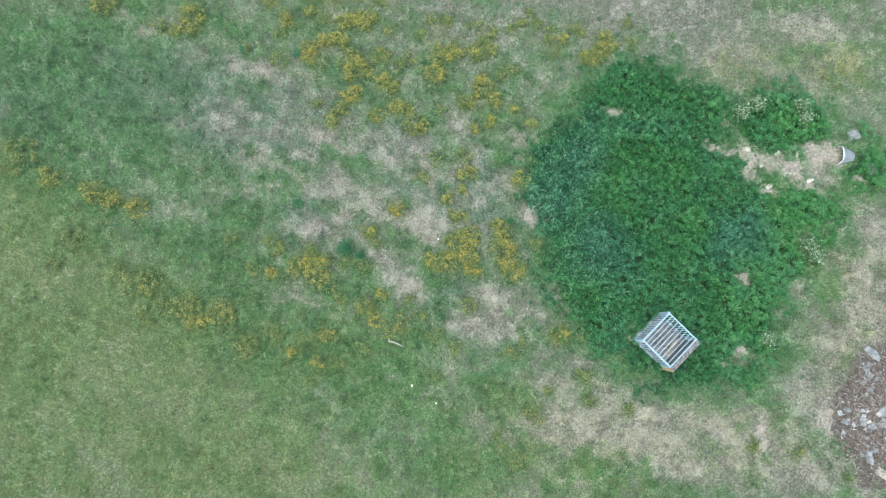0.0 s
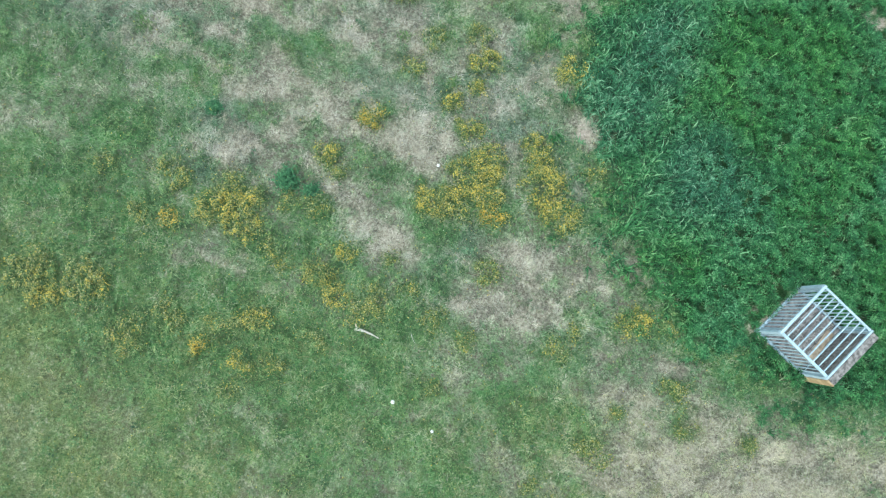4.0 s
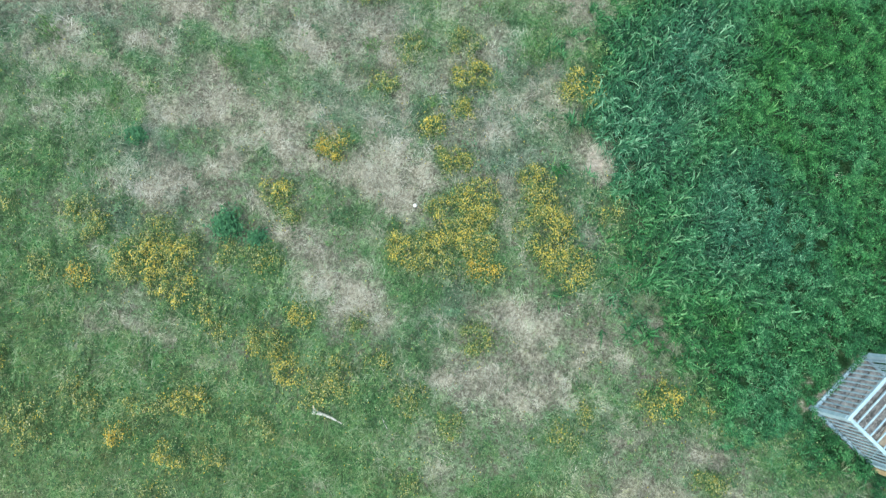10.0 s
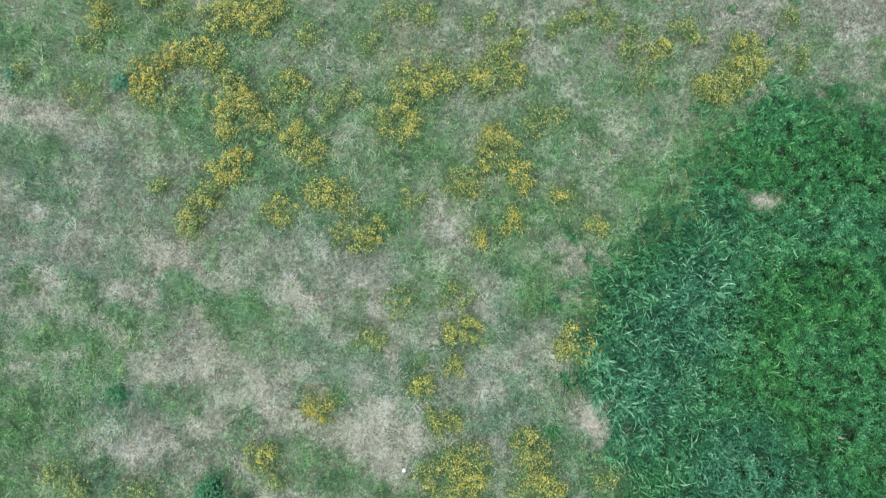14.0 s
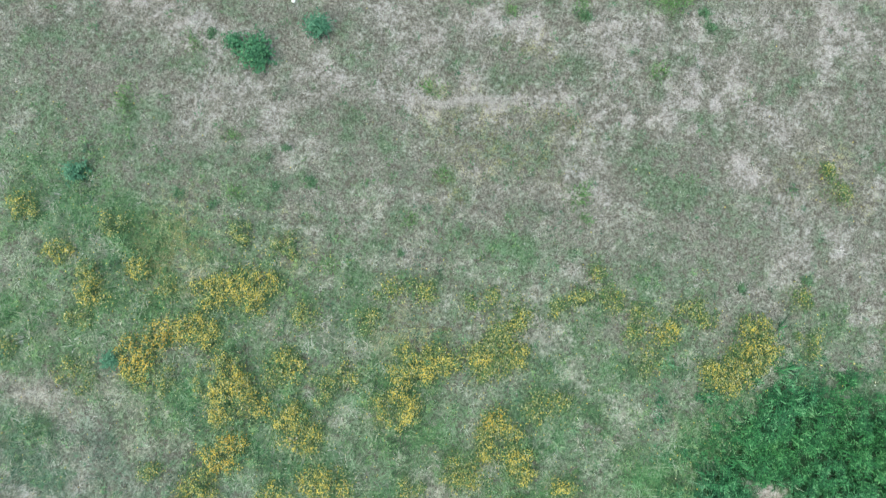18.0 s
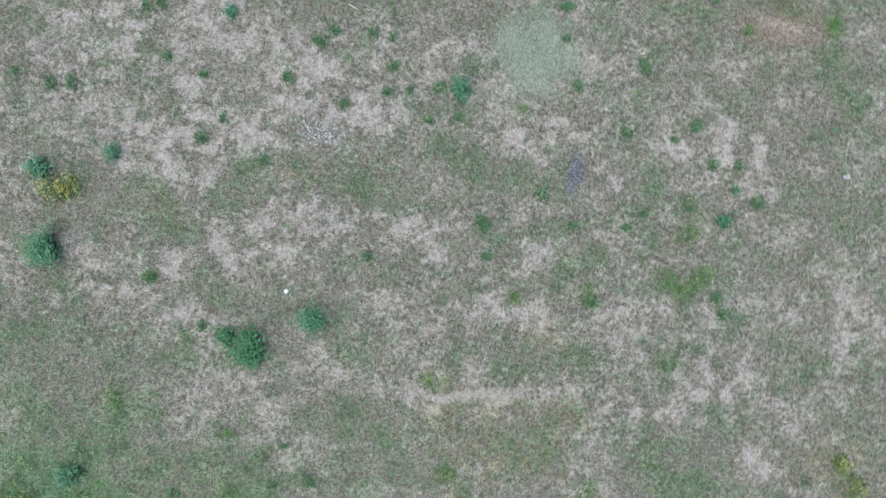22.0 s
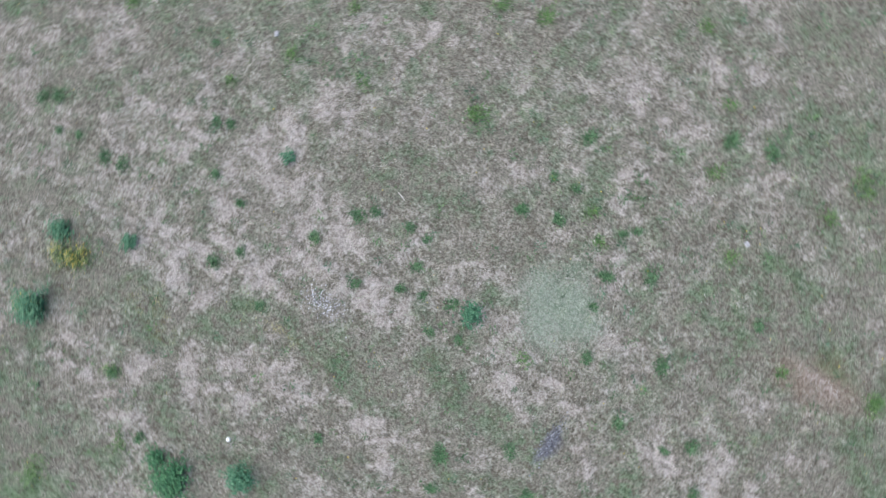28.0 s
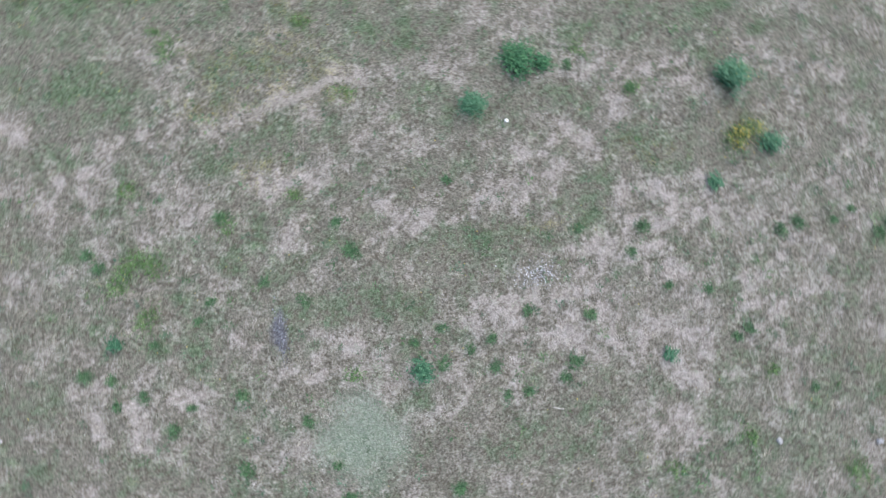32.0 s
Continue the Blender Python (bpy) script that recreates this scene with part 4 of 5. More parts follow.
def lush(count, each, keep, radius, gap):
    x, y = rng.uniform(2.5, 16, count), rng.uniform(-3.5, 13, count)
    skirt = spread(x, y, [(a, b, c + 0.45, d + 0.45) for a, b, c, d in TALL], 0.3, 0.9, 0.7)
    inside = np.maximum(fields(x, y)[0], 0.7 * skirt * ramp(rough(x, y, 0.28, 69, 2), 0.42, 0.62)) * (1 - 0.95 * bare(x, y)) * (np.hypot(x - 14.22, y - 7.80) > 0.55)
    long_ = ramp(-x + (rough(x, y, 1.5, 62) - 0.5) * 2.5, -7.4, -5.4) * (1 - 0.85 * ramp(y, 6.6, 8.0))
    ok = rng.random(count) < inside * keep(long_) * (0.2 + 1.0 * ramp(rough(x, y, gap, 60, 2), 0.36, 0.6))
    x, y, long_, inside = x[ok], y[ok], long_[ok], inside[ok]
    n = len(x)
    size = rng.uniform(0.6, 1.3, n) * (0.7 + 0.6 * rough(x, y, 0.8, 61)) * (0.6 + 0.4 * inside)
    weedy = ramp(x + (rough(x, y, 1.2, 66) - 0.5) * 2, 10.3, 12.0)
    tone = np.clip(0.46 + 0.22 * (rough(x, y, 0.6, 64) - 0.5) + 0.6 * (rough(x, y, 0.8 * gap, 63, 2) - 0.5) + 0.15 * weedy + rng.normal(0, 0.16, n), 0, 1)
    blue = np.clip(0.3 + 0.9 * (rough(x, y, 1.0, 65) - 0.5) + 0.55 * spread(x, y, TEAL, 0.7, 0.5, 0.8) - 0.3 * spread(x, y, LIME, 0.7, 0.5, 0.8) - 0.2 * weedy, 0, 1)
    lift = 0.20 * ramp(rough(x, y, 0.2, 67, 2), 0.25, 0.75) * inside
    return tufts(x, y, each, radius * (0.6 + 0.4 * size), size=size, tone=tone, blue=blue, lift=lift)


bx, by, turn, kept = lush(58000, 13, lambda long_: 0.02 + 0.98 * long_, 0.045, 0.24)
k = len(bx)
# the long blades lie over in swaths
swath = rough(bx, by, 0.8, 68, 2) * 14 + rng.normal(0, 0.55, k)
turn = np.where(rng.random(k) < 0.55, swath, turn)
v, f, tone, dry = blades(bx, by, ground_z(bx, by), kept["size"] * rng.uniform(0.13, 0.34, k), kept["size"] * rng.uniform(0.012, 0.024, k),
                         rng.uniform(0.3, 1.25, k), 0.4, turn=turn, tone=np.clip(kept["tone"] - 0.02 + rng.normal(0, 0.3, k), 0, 1), dry=kept["blue"], two=True)
tagged(new("tall_grass", mesh_from("tall_grass", v, f, tall_mat, tone=tone, dry=dry)),
       "lush deep green tall grass in a rounded patch", "grass", kind="stuff")
bx, by, turn, kept = lush(170000, 13, lambda long_: 1 - 0.8 * long_, 0.042, 0.105)
k = len(bx)
v, f, tone, dry = blades(bx, by, ground_z(bx, by) + kept["lift"] + rng.uniform(0, 0.07, k), kept["size"] * rng.uniform(0.03, 0.066, k), kept["size"] * rng.uniform(0.011, 0.019, k),
                         rng.uniform(-0.3, 0.9, k), 0.0, turn=turn, tone=np.clip(kept["tone"] + rng.normal(0, 0.2, k), 0, 1), dry=kept["blue"])
tagged(new("leafy_cover", mesh_from("leafy_cover", v, f, tall_mat, tone=tone, dry=dry)),
       "dense low leafy green growth below tall grass", "plants", kind="stuff")

# small weeds that sprout all over the dry ground
x, y, fs = sow(24000, lambda tl, dr, gr, no, la: (1 - tl) * (1 - 0.6 * dr) * (0.4 + 0.45 * no) * (0.35 + 0.65 * ramp(rough(*HERE, 0.9, 93, 2), 0.4, 0.65)))
n = len(x)
size = rng.uniform(0.35, 1.2, n) ** 1.5
bx, by, turn, kept = tufts(x, y, 11, 0.06 * size, size=size, tone=rng.random(n), blue=rng.random(n))
k = len(bx)
sprout_mat = foliage("small_weed", (0.0, (0.030, 0.075, 0.022)), (0.6, (0.070, 0.150, 0.045)), (1.0, (0.15, 0.24, 0.09)),
                     dry=((0.0, (0.028, 0.066, 0.036)), (0.6, (0.062, 0.128, 0.070)), (1.0, (0.13, 0.21, 0.13))))
v, f, tone, dry = blades(bx, by, ground_z(bx, by) + 0.03, kept["size"] * rng.uniform(0.03, 0.075, k), kept["size"] * rng.uniform(0.010, 0.020, k), rng.uniform(0.1, 1.0, k),
                         turn=turn, tone=np.clip(kept["tone"] * 0.6 + 0.2 + rng.normal(0, 0.2, k), 0, 1), dry=kept["blue"])
tagged(new("small_weeds", mesh_from("small_weeds", v, f, sprout_mat, tone=tone, dry=dry)), "small green weeds sprouting all over dry grass", "weeds", kind="stuff")

# low leafy herbs that crowd the greener south, in little mounds with gaps between
x, y, fs = sow(150000, lambda tl, dr, gr, no, la: (1 - tl) * (1 - no) * np.clip(1.15 * gr - 0.75 * dr, 0, 1) * (1 - 0.4 * la) * (1 + 0.5 * ramp(-HERE[1], -1.5, 0.5)) * ramp(rough(*HERE, 0.26, 91, 2), 0.44, 0.60))
n = len(x)
size = rng.uniform(0.6, 1.2, n)
bx, by, turn, kept = tufts(x, y, 10, 0.045 * size, size=size, tone=np.clip(0.5 + 0.7 * (rough(x, y, 0.3, 92, 2) - 0.5) + 1.0 * (rough(x, y, 0.1, 94, 2) - 0.5) + rng.normal(0, 0.15, n), 0, 1), blue=np.clip(0.2 + 0.6 * coolness(x, y) + rng.normal(0, 0.15, n), 0, 1))
k = len(bx)
herb_mat = foliage("low_herb", (0.0, (0.024, 0.060, 0.017)), (0.5, (0.076, 0.148, 0.040)), (1.0, (0.185, 0.28, 0.095)),
                   dry=((0.0, (0.022, 0.056, 0.030)), (0.5, (0.058, 0.130, 0.070)), (1.0, (0.14, 0.25, 0.14))))
v, f, tone, dry = blades(bx, by, ground_z(bx, by) + rng.uniform(0.01, 1.0, k) * (0.04 + 0.17 * ramp(rough(bx, by, 0.12, 97, 2), 0.35, 0.65)), kept["size"] * rng.uniform(0.035, 0.07, k), kept["size"] * rng.uniform(0.012, 0.022, k),
                         rng.uniform(-0.2, 0.8, k), turn=turn, tone=np.clip(kept["tone"] + rng.normal(0, 0.18, k), 0, 1), dry=kept["blue"])
tagged(new("low_herbs", mesh_from("low_herbs", v, f, herb_mat, tone=tone, dry=dry)), "low leafy green herbs crowding the meadow grass", "plants", kind="stuff")
bud_x, bud_y = bx[::5] + rng.normal(0, 0.02, len(bx[::5])), by[::5] + rng.normal(0, 0.02, len(bx[::5]))

# ---- flower clumps and herbs ----
bloom_leaf = foliage("flower_leaf", (0.0, (0.022, 0.052, 0.016)), (0.6, (0.070, 0.135, 0.040)), (1.0, (0.18, 0.265, 0.09)))
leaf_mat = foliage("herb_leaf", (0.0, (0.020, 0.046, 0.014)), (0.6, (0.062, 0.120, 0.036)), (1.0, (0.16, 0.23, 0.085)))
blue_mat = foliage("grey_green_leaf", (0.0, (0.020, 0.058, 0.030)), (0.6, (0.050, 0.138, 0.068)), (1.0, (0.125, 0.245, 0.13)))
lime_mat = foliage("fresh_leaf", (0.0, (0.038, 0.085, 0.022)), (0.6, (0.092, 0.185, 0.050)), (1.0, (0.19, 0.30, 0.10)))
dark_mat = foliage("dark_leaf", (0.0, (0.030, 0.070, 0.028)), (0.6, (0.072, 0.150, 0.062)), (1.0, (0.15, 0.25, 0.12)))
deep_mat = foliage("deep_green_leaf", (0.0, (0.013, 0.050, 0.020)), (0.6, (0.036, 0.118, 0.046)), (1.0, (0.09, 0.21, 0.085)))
yellow_mat = foliage("yellow_blossom", (0.0, (0.07, 0.10, 0.03)), (0.35, (0.22, 0.215, 0.055)), (0.65, (0.42, 0.325, 0.036)), (1.0, (0.58, 0.465, 0.09)))
orange_mat = foliage("golden_blossom", (0.0, (0.22, 0.145, 0.016)), (0.5, (0.41, 0.275, 0.026)), (1.0, (0.56, 0.44, 0.07)))
bud_mat = foliage("khaki_bud", (0.0, (0.15, 0.19, 0.06)), (0.6, (0.32, 0.33, 0.14)), (1.0, (0.50, 0.47, 0.26)))
white_mat = foliage("white_blossom", (0.0, (0.22, 0.30, 0.19)), (1.0, (0.48, 0.53, 0.43)))


def blossoms(x, y, z, r, petals=5):
    """Small shallow cups, tilted at random."""
    n = len(x)
    a = np.arange(petals) * 2 * np.pi / petals
    spin = rng.random(n)[:, None] * 2 * np.pi
    px, py = np.cos(a + spin) * r[:, None], np.sin(a + spin) * r[:, None]
    tx, ty = rng.normal(0, 0.35, (n, 1)), rng.normal(0, 0.35, (n, 1))
    pz = px * tx + py * ty + r[:, None] * 0.35
    rim = np.stack([x[:, None] + px, y[:, None] + py, z[:, None] + pz], 2)
    mid = np.stack([x, y, z], 1)[:, None]
    verts = np.concatenate([mid, rim], 1).reshape(-1, 3)
    one = np.array([[0, 1 + k, 1 + (k + 1) % petals] for k in range(petals)])
    tris = (one[None] + (petals + 1) * np.arange(n)[:, None, None]).reshape(-1, 3)
    return verts, tris, np.repeat(rng.random(n), petals + 1)


def flower_clump(cx, cy, r, kind):
    """Leafy mounds crowded with small flower heads; the heads and the leaves share the same mounds."""
    base = new("flower_clump")
    base.location = (cx, cy, float(ground_z(cx, cy)))
    high = 0.12 + 0.55 * r
    area = r * r * 3.1
    k = int(4 + 60 * area) if kind != 2 else int(3 + 34 * area)
    ang, far = rng.random(k) * 2 * np.pi, np.sqrt(rng.random(k)) * r * 1.06
    mx, my = np.cos(ang) * far, np.sin(ang) * far * 0.85
    wide = rng.uniform(0.035, 0.085, k)
    top = high * (1.0 - 0.45 * (far / r) ** 2) * rng.uniform(0.7, 1.1, k)

    def mounds(count, loose):
        pick = rng.integers(0, k, count)
        dx, dy = rng.normal(0, loose, count) * wide[pick], rng.normal(0, loose, count) * wide[pick]
        near = np.exp(-(dx ** 2 + dy ** 2) / (2 * wide[pick] ** 2))
        return mx[pick] + dx, my[pick] + dy, top[pick] * (0.25 + 0.75 * near), near

    n = int(60 + k * 46)
    x, y, z, near = mounds(n, 1.15)
    z = z * rng.uniform(0.25, 0.98, n)
    v, f, tone, dry = blades(x, y, z, rng.uniform(0.03, 0.07, n), rng.uniform(0.009, 0.018, n), rng.uniform(-0.2, 0.8, n), tone=np.clip(rng.normal(0.42, 0.24, n), 0, 1))
    part("foliage", mesh_from("foliage", v, f, bloom_leaf, tone=tone), base, kind="stuff")
    m = int(10 + k * 3)
    x, y, z, near = mounds(m, 0.8)
    v, f, tone, dry = blades(x, y, np.full(m, -0.02), z + 0.02, np.full(m, 0.007), rng.uniform(1.1, 1.5, m))
    part("stalk", mesh_from("stalk", v, f, bloom_leaf, tone=tone * 0.6), base, kind="stuff")
    m = int(k * (27 if kind != 2 else 14))
    x, y, z, near = mounds(m, 0.9)
    # some heads are still in bud or gone over
    fade = np.clip((0.53 if kind != 2 else 0.42) + 0.8 * (rough(x + cx, y + cy, 0.2, 81, 2) - 0.5) + rng.normal(0, 0.24, m), 0, 1)
    v, f, tone = blossoms(x, y, z + rng.uniform(0.0, 0.025, m), rng.uniform(0.005, 0.0115, m), 4)
    part("blossoms", mesh_from("blossoms", v, f, orange_mat if kind == 1 else yellow_mat, tone=np.repeat(fade, 5)), base,
         "golden orange blossoms" if kind == 1 else "yellow blossoms", "stuff")
    m = int(k * (13 if kind != 2 else 20))
    x, y, z, near = mounds(m, 1.05)
    v, f, tone = blossoms(x, y, z + rng.uniform(0.0, 0.02, m), rng.uniform(0.005, 0.010, m), 4)
    part("bud_spray", mesh_from("bud_spray", v, f, bud_mat, tone=tone), base, "pale khaki buds", "stuff")
    words = ("dense clump of yellow meadow flowers among dry grass", "clump of golden orange meadow flowers with dark leaves",
             "thin scattered clump of small yellow meadow flowers")
    return tagged(base, words[int(kind)], "flowers", "yellow flower clumps")


for cx, cy, r, kind in FLOWERS:
    flower_clump(cx, cy, 1.04 * r, kind)


def herb(cx, cy, r, kind):
    """A tussock, bush or weed of leafy stems that arch out from one root."""
    names = ("grass_tussock", "leafy_bush", "green_weed", "dark_bush", "white_flower_weed")
    words = ("small dark green tussock in dry grass", "low bushy plant with grey-green leaves", "bright fresh green weed among straw",
             "low dark green bushy plant", "leafy weed with many small white flowers")
    mats = (dark_mat, blue_mat, lime_mat, deep_mat, leaf_mat)
    base = new(names[int(kind)])
    base.location = (cx, cy, float(ground_z(cx, cy)))
    high = {0: 0.7, 1: 0.9, 2: 0.45, 3: 0.6, 4: 1.15}[int(kind)] * r
    if kind in (0, 2):
        n = int(70 + 1000 * r) if kind == 0 else int(45 + 700 * r)
        wide = 0.62 * r if kind == 0 else 0.8 * r
        x, y = rng.normal(0, wide, n), rng.normal(0, 0.75 * wide, n)
        spin = rng.random() * 6.3
        x, y = x * math.cos(spin) - y * math.sin(spin), x * math.sin(spin) + y * math.cos(spin)
        turn = np.arctan2(y, x) + rng.normal(0, 1.3, n)
        v, f, tone, dry = blades(x, y, np.zeros(n), rng.uniform(0.25, 0.7, n) * r + 0.02, rng.uniform(0.006, 0.014, n), rng.uniform(0.35, 1.4, n), 0.3, turn, two=True)
        part("leaves", mesh_from("leaves", v, f, mats[int(kind)], tone=tone), base, kind="stuff")
    else:
        k = int(16 + 40 * r)
        turn, lift = rng.random(k) * 2 * np.pi, rng.uniform(0.35, 1.4, k)
        long_ = r * rng.uniform(0.7, 1.05, k)
        tips = np.stack([np.cos(turn) * np.cos(lift) * long_, np.sin(turn) * np.cos(lift) * long_, np.sin(lift) * high], 1)
        v, f, tone, dry = blades(np.zeros(k), np.zeros(k), np.zeros(k), long_, np.full(k, 0.012), lift, 0, turn)
        part("stalk", mesh_from("stalk", v, f, leaf_mat, tone=tone * 0.5), base, kind="stuff")
        n = int(70 + 8800 * r * r)
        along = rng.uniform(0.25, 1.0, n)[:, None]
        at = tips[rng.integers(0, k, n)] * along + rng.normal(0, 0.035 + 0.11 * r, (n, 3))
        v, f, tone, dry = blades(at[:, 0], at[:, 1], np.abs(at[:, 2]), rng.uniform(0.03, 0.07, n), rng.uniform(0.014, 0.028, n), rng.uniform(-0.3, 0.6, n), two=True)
        # leaves nearer the root get darker tones, inner shade painted into the bush
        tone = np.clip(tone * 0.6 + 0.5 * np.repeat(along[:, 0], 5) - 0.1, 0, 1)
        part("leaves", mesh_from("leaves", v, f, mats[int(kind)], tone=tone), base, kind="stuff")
        if kind == 4:
            m = int(110 + 420 * r)
            pick = at[rng.integers(0, n, m)]
            v, f, tone = blossoms(pick[:, 0], pick[:, 1], np.abs(pick[:, 2]) + 0.05, rng.uniform(0.010, 0.022, m))
            part("blossoms", mesh_from("blossoms", v, f, white_mat, tone=tone), base, "small white blossoms", "stuff")
    return tagged(base, words[int(kind)], ("tussock", "bush", "weed", "bush", "weed")[int(kind)], ("green tussocks", "bushes", "fresh weeds", "bushes", "white weeds")[int(kind)])


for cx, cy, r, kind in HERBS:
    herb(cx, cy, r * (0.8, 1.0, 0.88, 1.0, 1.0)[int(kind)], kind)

# ---- slatted pen ----
paint = plain("pale_blue_paint", (0.30, 0.40, 0.46), (0.43, 0.54, 0.61), 9, 0.55)
board = plain("weathered_board", (0.075, 0.07, 0.066), (0.30, 0.28, 0.265), 16, 0.85, relief=0.6)
fresh = plain("yellowed_wood", (0.30, 0.21, 0.11), (0.50, 0.38, 0.22), 8, 0.7)
# floor boards, mottled from dark to mid grey
dim = plain("mottled_grey_board", (0.09, 0.086, 0.086), (0.34, 0.325, 0.315), 11, 0.9, relief=0.8)
greyed = plain("greyed_plank", (0.20, 0.155, 0.11), (0.46, 0.38, 0.29), 7, 0.85)
PEN = pose(8.14, 0.41, 0.0, 0, 0, 55.6)
pen = new("slatted_pen")
pen.matrix_world = PEN
tagged(pen, "pale blue painted slatted pen with barred top and boarded side", "pen")
LONG, DEEP, TOP = 1.19, 1.14, 0.90
# local x runs along the barred top, local y (negative) across it
for px, py in ((0, 0), (LONG, 0), (0, -DEEP), (LONG, -DEEP)):
    bar("post", (px, py, -0.05), (px, py, TOP - 0.02), 0.072, 0.072, paint, pen, up=(0, 1, 0))
for a, b in (((0, 0), (LONG, 0)), ((0, -DEEP), (LONG, -DEEP)), ((0, 0), (0, -DEEP)), ((LONG, 0), (LONG, -DEEP))):
    for zz, th in ((TOP, 0.04), (0.06, 0.04)):
        e = 0.031 if a[0] != b[0] else -0.031
        d = Vector((b[0] - a[0], b[1] - a[1], 0)).normalized() * e
        slim = 0.036 if a[0] == LONG or a[1] == -DEEP else 0.052
        bar("rail", (a[0] - d.x, a[1] - d.y, zz), (b[0] + d.x, b[1] + d.y, zz), slim, th, paint, pen)
for k in range(1, 9):
    yy = -DEEP * k / 9
    bar("top_bar", (0.025, yy, TOP), (LONG - 0.025, yy, TOP), 0.022, 0.022, paint, pen)
for k in range(1, 13):
    xx = LONG * k / 13
    for yy in (0, -DEEP):
        if yy == 0:
            bar("slat", (xx, yy, 0.08), (xx, yy, TOP - 0.02), 0.025, 0.016, paint, pen, up=(0, 1, 0))
for k in range(1, 12):
    yy = -DEEP * k / 12
    for xx in (0, LONG):
        bar("slat", (xx, yy, 0.08), (xx, yy, TOP - 0.02), 0.016, 0.025, paint, pen, up=(0, 1, 0))
bar("side_board", (-0.02, -DEEP - 0.11, TOP / 2), (LONG + 0.02, -DEEP - 0.11, TOP / 2), 0.15, TOP - 0.01, board, pen, "thick weathered side panel", 0.01)
bar("end_board", (-0.035, -DEEP - 0.11, 0.02), (-0.035, -DEEP - 0.11, TOP - 0.01), 0.03, 0.15, fresh, pen, "yellowed wooden end board", 0.004, up=(0, 1, 0))
for k in range(6):
    yy = -0.12 - 0.18 * k
    bar("floor_board", (0.04, yy, 0.09), (LONG - 0.04, yy, 0.09), 0.165, 0.022, dim, pen)
bar("loose_plank", (0.30, -1.06, 0.13), (0.98, -0.98, 0.13), 0.15, 0.03, greyed, pen, "tan loose plank")
n = 900
at = rng.random((n, 2))
x, y = 0.06 + at[:, 0] * (LONG - 0.12), -0.06 - at[:, 1] * (DEEP - 0.12)
heaped = ramp(rough(x + 8, y, 0.3, 95, 2), 0.45, 0.65)
ok = rng.random(n) < 0.25 + 0.75 * heaped
x, y = x[ok], y[ok]
chaff_mat = foliage("pen_chaff", (0.0, (0.05, 0.048, 0.047)), (0.5, (0.16, 0.152, 0.147)), (1.0, (0.38, 0.36, 0.34)), roughness=0.9)
v, f, tone, dry = blades(x, y, np.full(len(x), 0.106), rng.uniform(0.03, 0.10, len(x)), rng.uniform(0.008, 0.02, len(x)), rng.uniform(0.0, 0.3, len(x)))
part("chaff", mesh_from("chaff", v, f, chaff_mat, tone=tone), pen, "old straw and dirt on the boards", "stuff")

# ---- seed heads and small scattered blossoms ----
seed_mat = foliage("pale_seed_head", (0.0, (0.28, 0.27, 0.20)), (0.6, (0.44, 0.43, 0.35)), (1.0, (0.66, 0.65, 0.58)))


def scatter(name, count, keep, low, high, mat, label):
    x, y, fs = sow(count, keep)
    k = len(x)
    v, f, tone = blossoms(x, y, ground_z(x, y) + rng.uniform(0.03, 0.12, k), rng.uniform(low, high, k), 4)
    tagged(new(name, mesh_from(name, v, f, mat, tone=tone)), label, "flowers", kind="stuff")


k = len(bud_x)
v, f, tone = blossoms(bud_x, bud_y, ground_z(bud_x, bud_y) + rng.uniform(0.09, 0.16, k), rng.uniform(0.0045, 0.009, k), 4)
tagged(new("herb_buds", mesh_from("herb_buds", v, f, bud_mat, tone=tone)), "pale khaki buds on the low herbs", "flowers", kind="stuff")
around = np.repeat(np.array(FLOWERS), 45, axis=0)
n = len(around)
turn, far = rng.random(n) * 2 * np.pi, rng.normal(0, 1, n)
x, y = around[:, 0] + np.cos(turn) * far * (1.3 * around[:, 2] + 0.05), around[:, 1] + np.sin(turn) * far * (1.3 * around[:, 2] + 0.05)
v, f, tone = blossoms(x, y, ground_z(x, y) + rng.uniform(0.04, 0.12, n), rng.uniform(0.005, 0.011, n), 4)
tagged(new("stray_blossoms", mesh_from("stray_blossoms", v, f, yellow_mat, tone=tone)), "loose small yellow blossoms round the flower clumps", "flowers", kind="stuff")
scatter("seed_heads", 48000, lambda tl, dr, gr, no, la: (1 - tl) * (0.06 + 0.30 * no) * (1 - 0.6 * dr), 0.0045, 0.0085, seed_mat, "tiny pale seed heads scattered over the dry grass")
scatter("small_blossoms", 110000, lambda tl, dr, gr, no, la: (1 - tl) * (0.10 + 0.5 * np.clip(1 - 2 * np.abs(no - 0.3), 0, 1)) * gr, 0.005, 0.012, yellow_mat, "tiny yellow blossoms scattered over the meadow")

scatter("cream_blossoms", 60000, lambda tl, dr, gr, no, la: (1 - tl) * 0.42 * np.clip(1.2 - 2.2 * np.abs(no - 0.45), 0, 1) * (0.4 + 0.6 * ramp(rough(*HERE, 0.8, 99, 2), 0.4, 0.65)), 0.005, 0.010, bud_mat, "tiny cream blossoms scattered over thin grass")

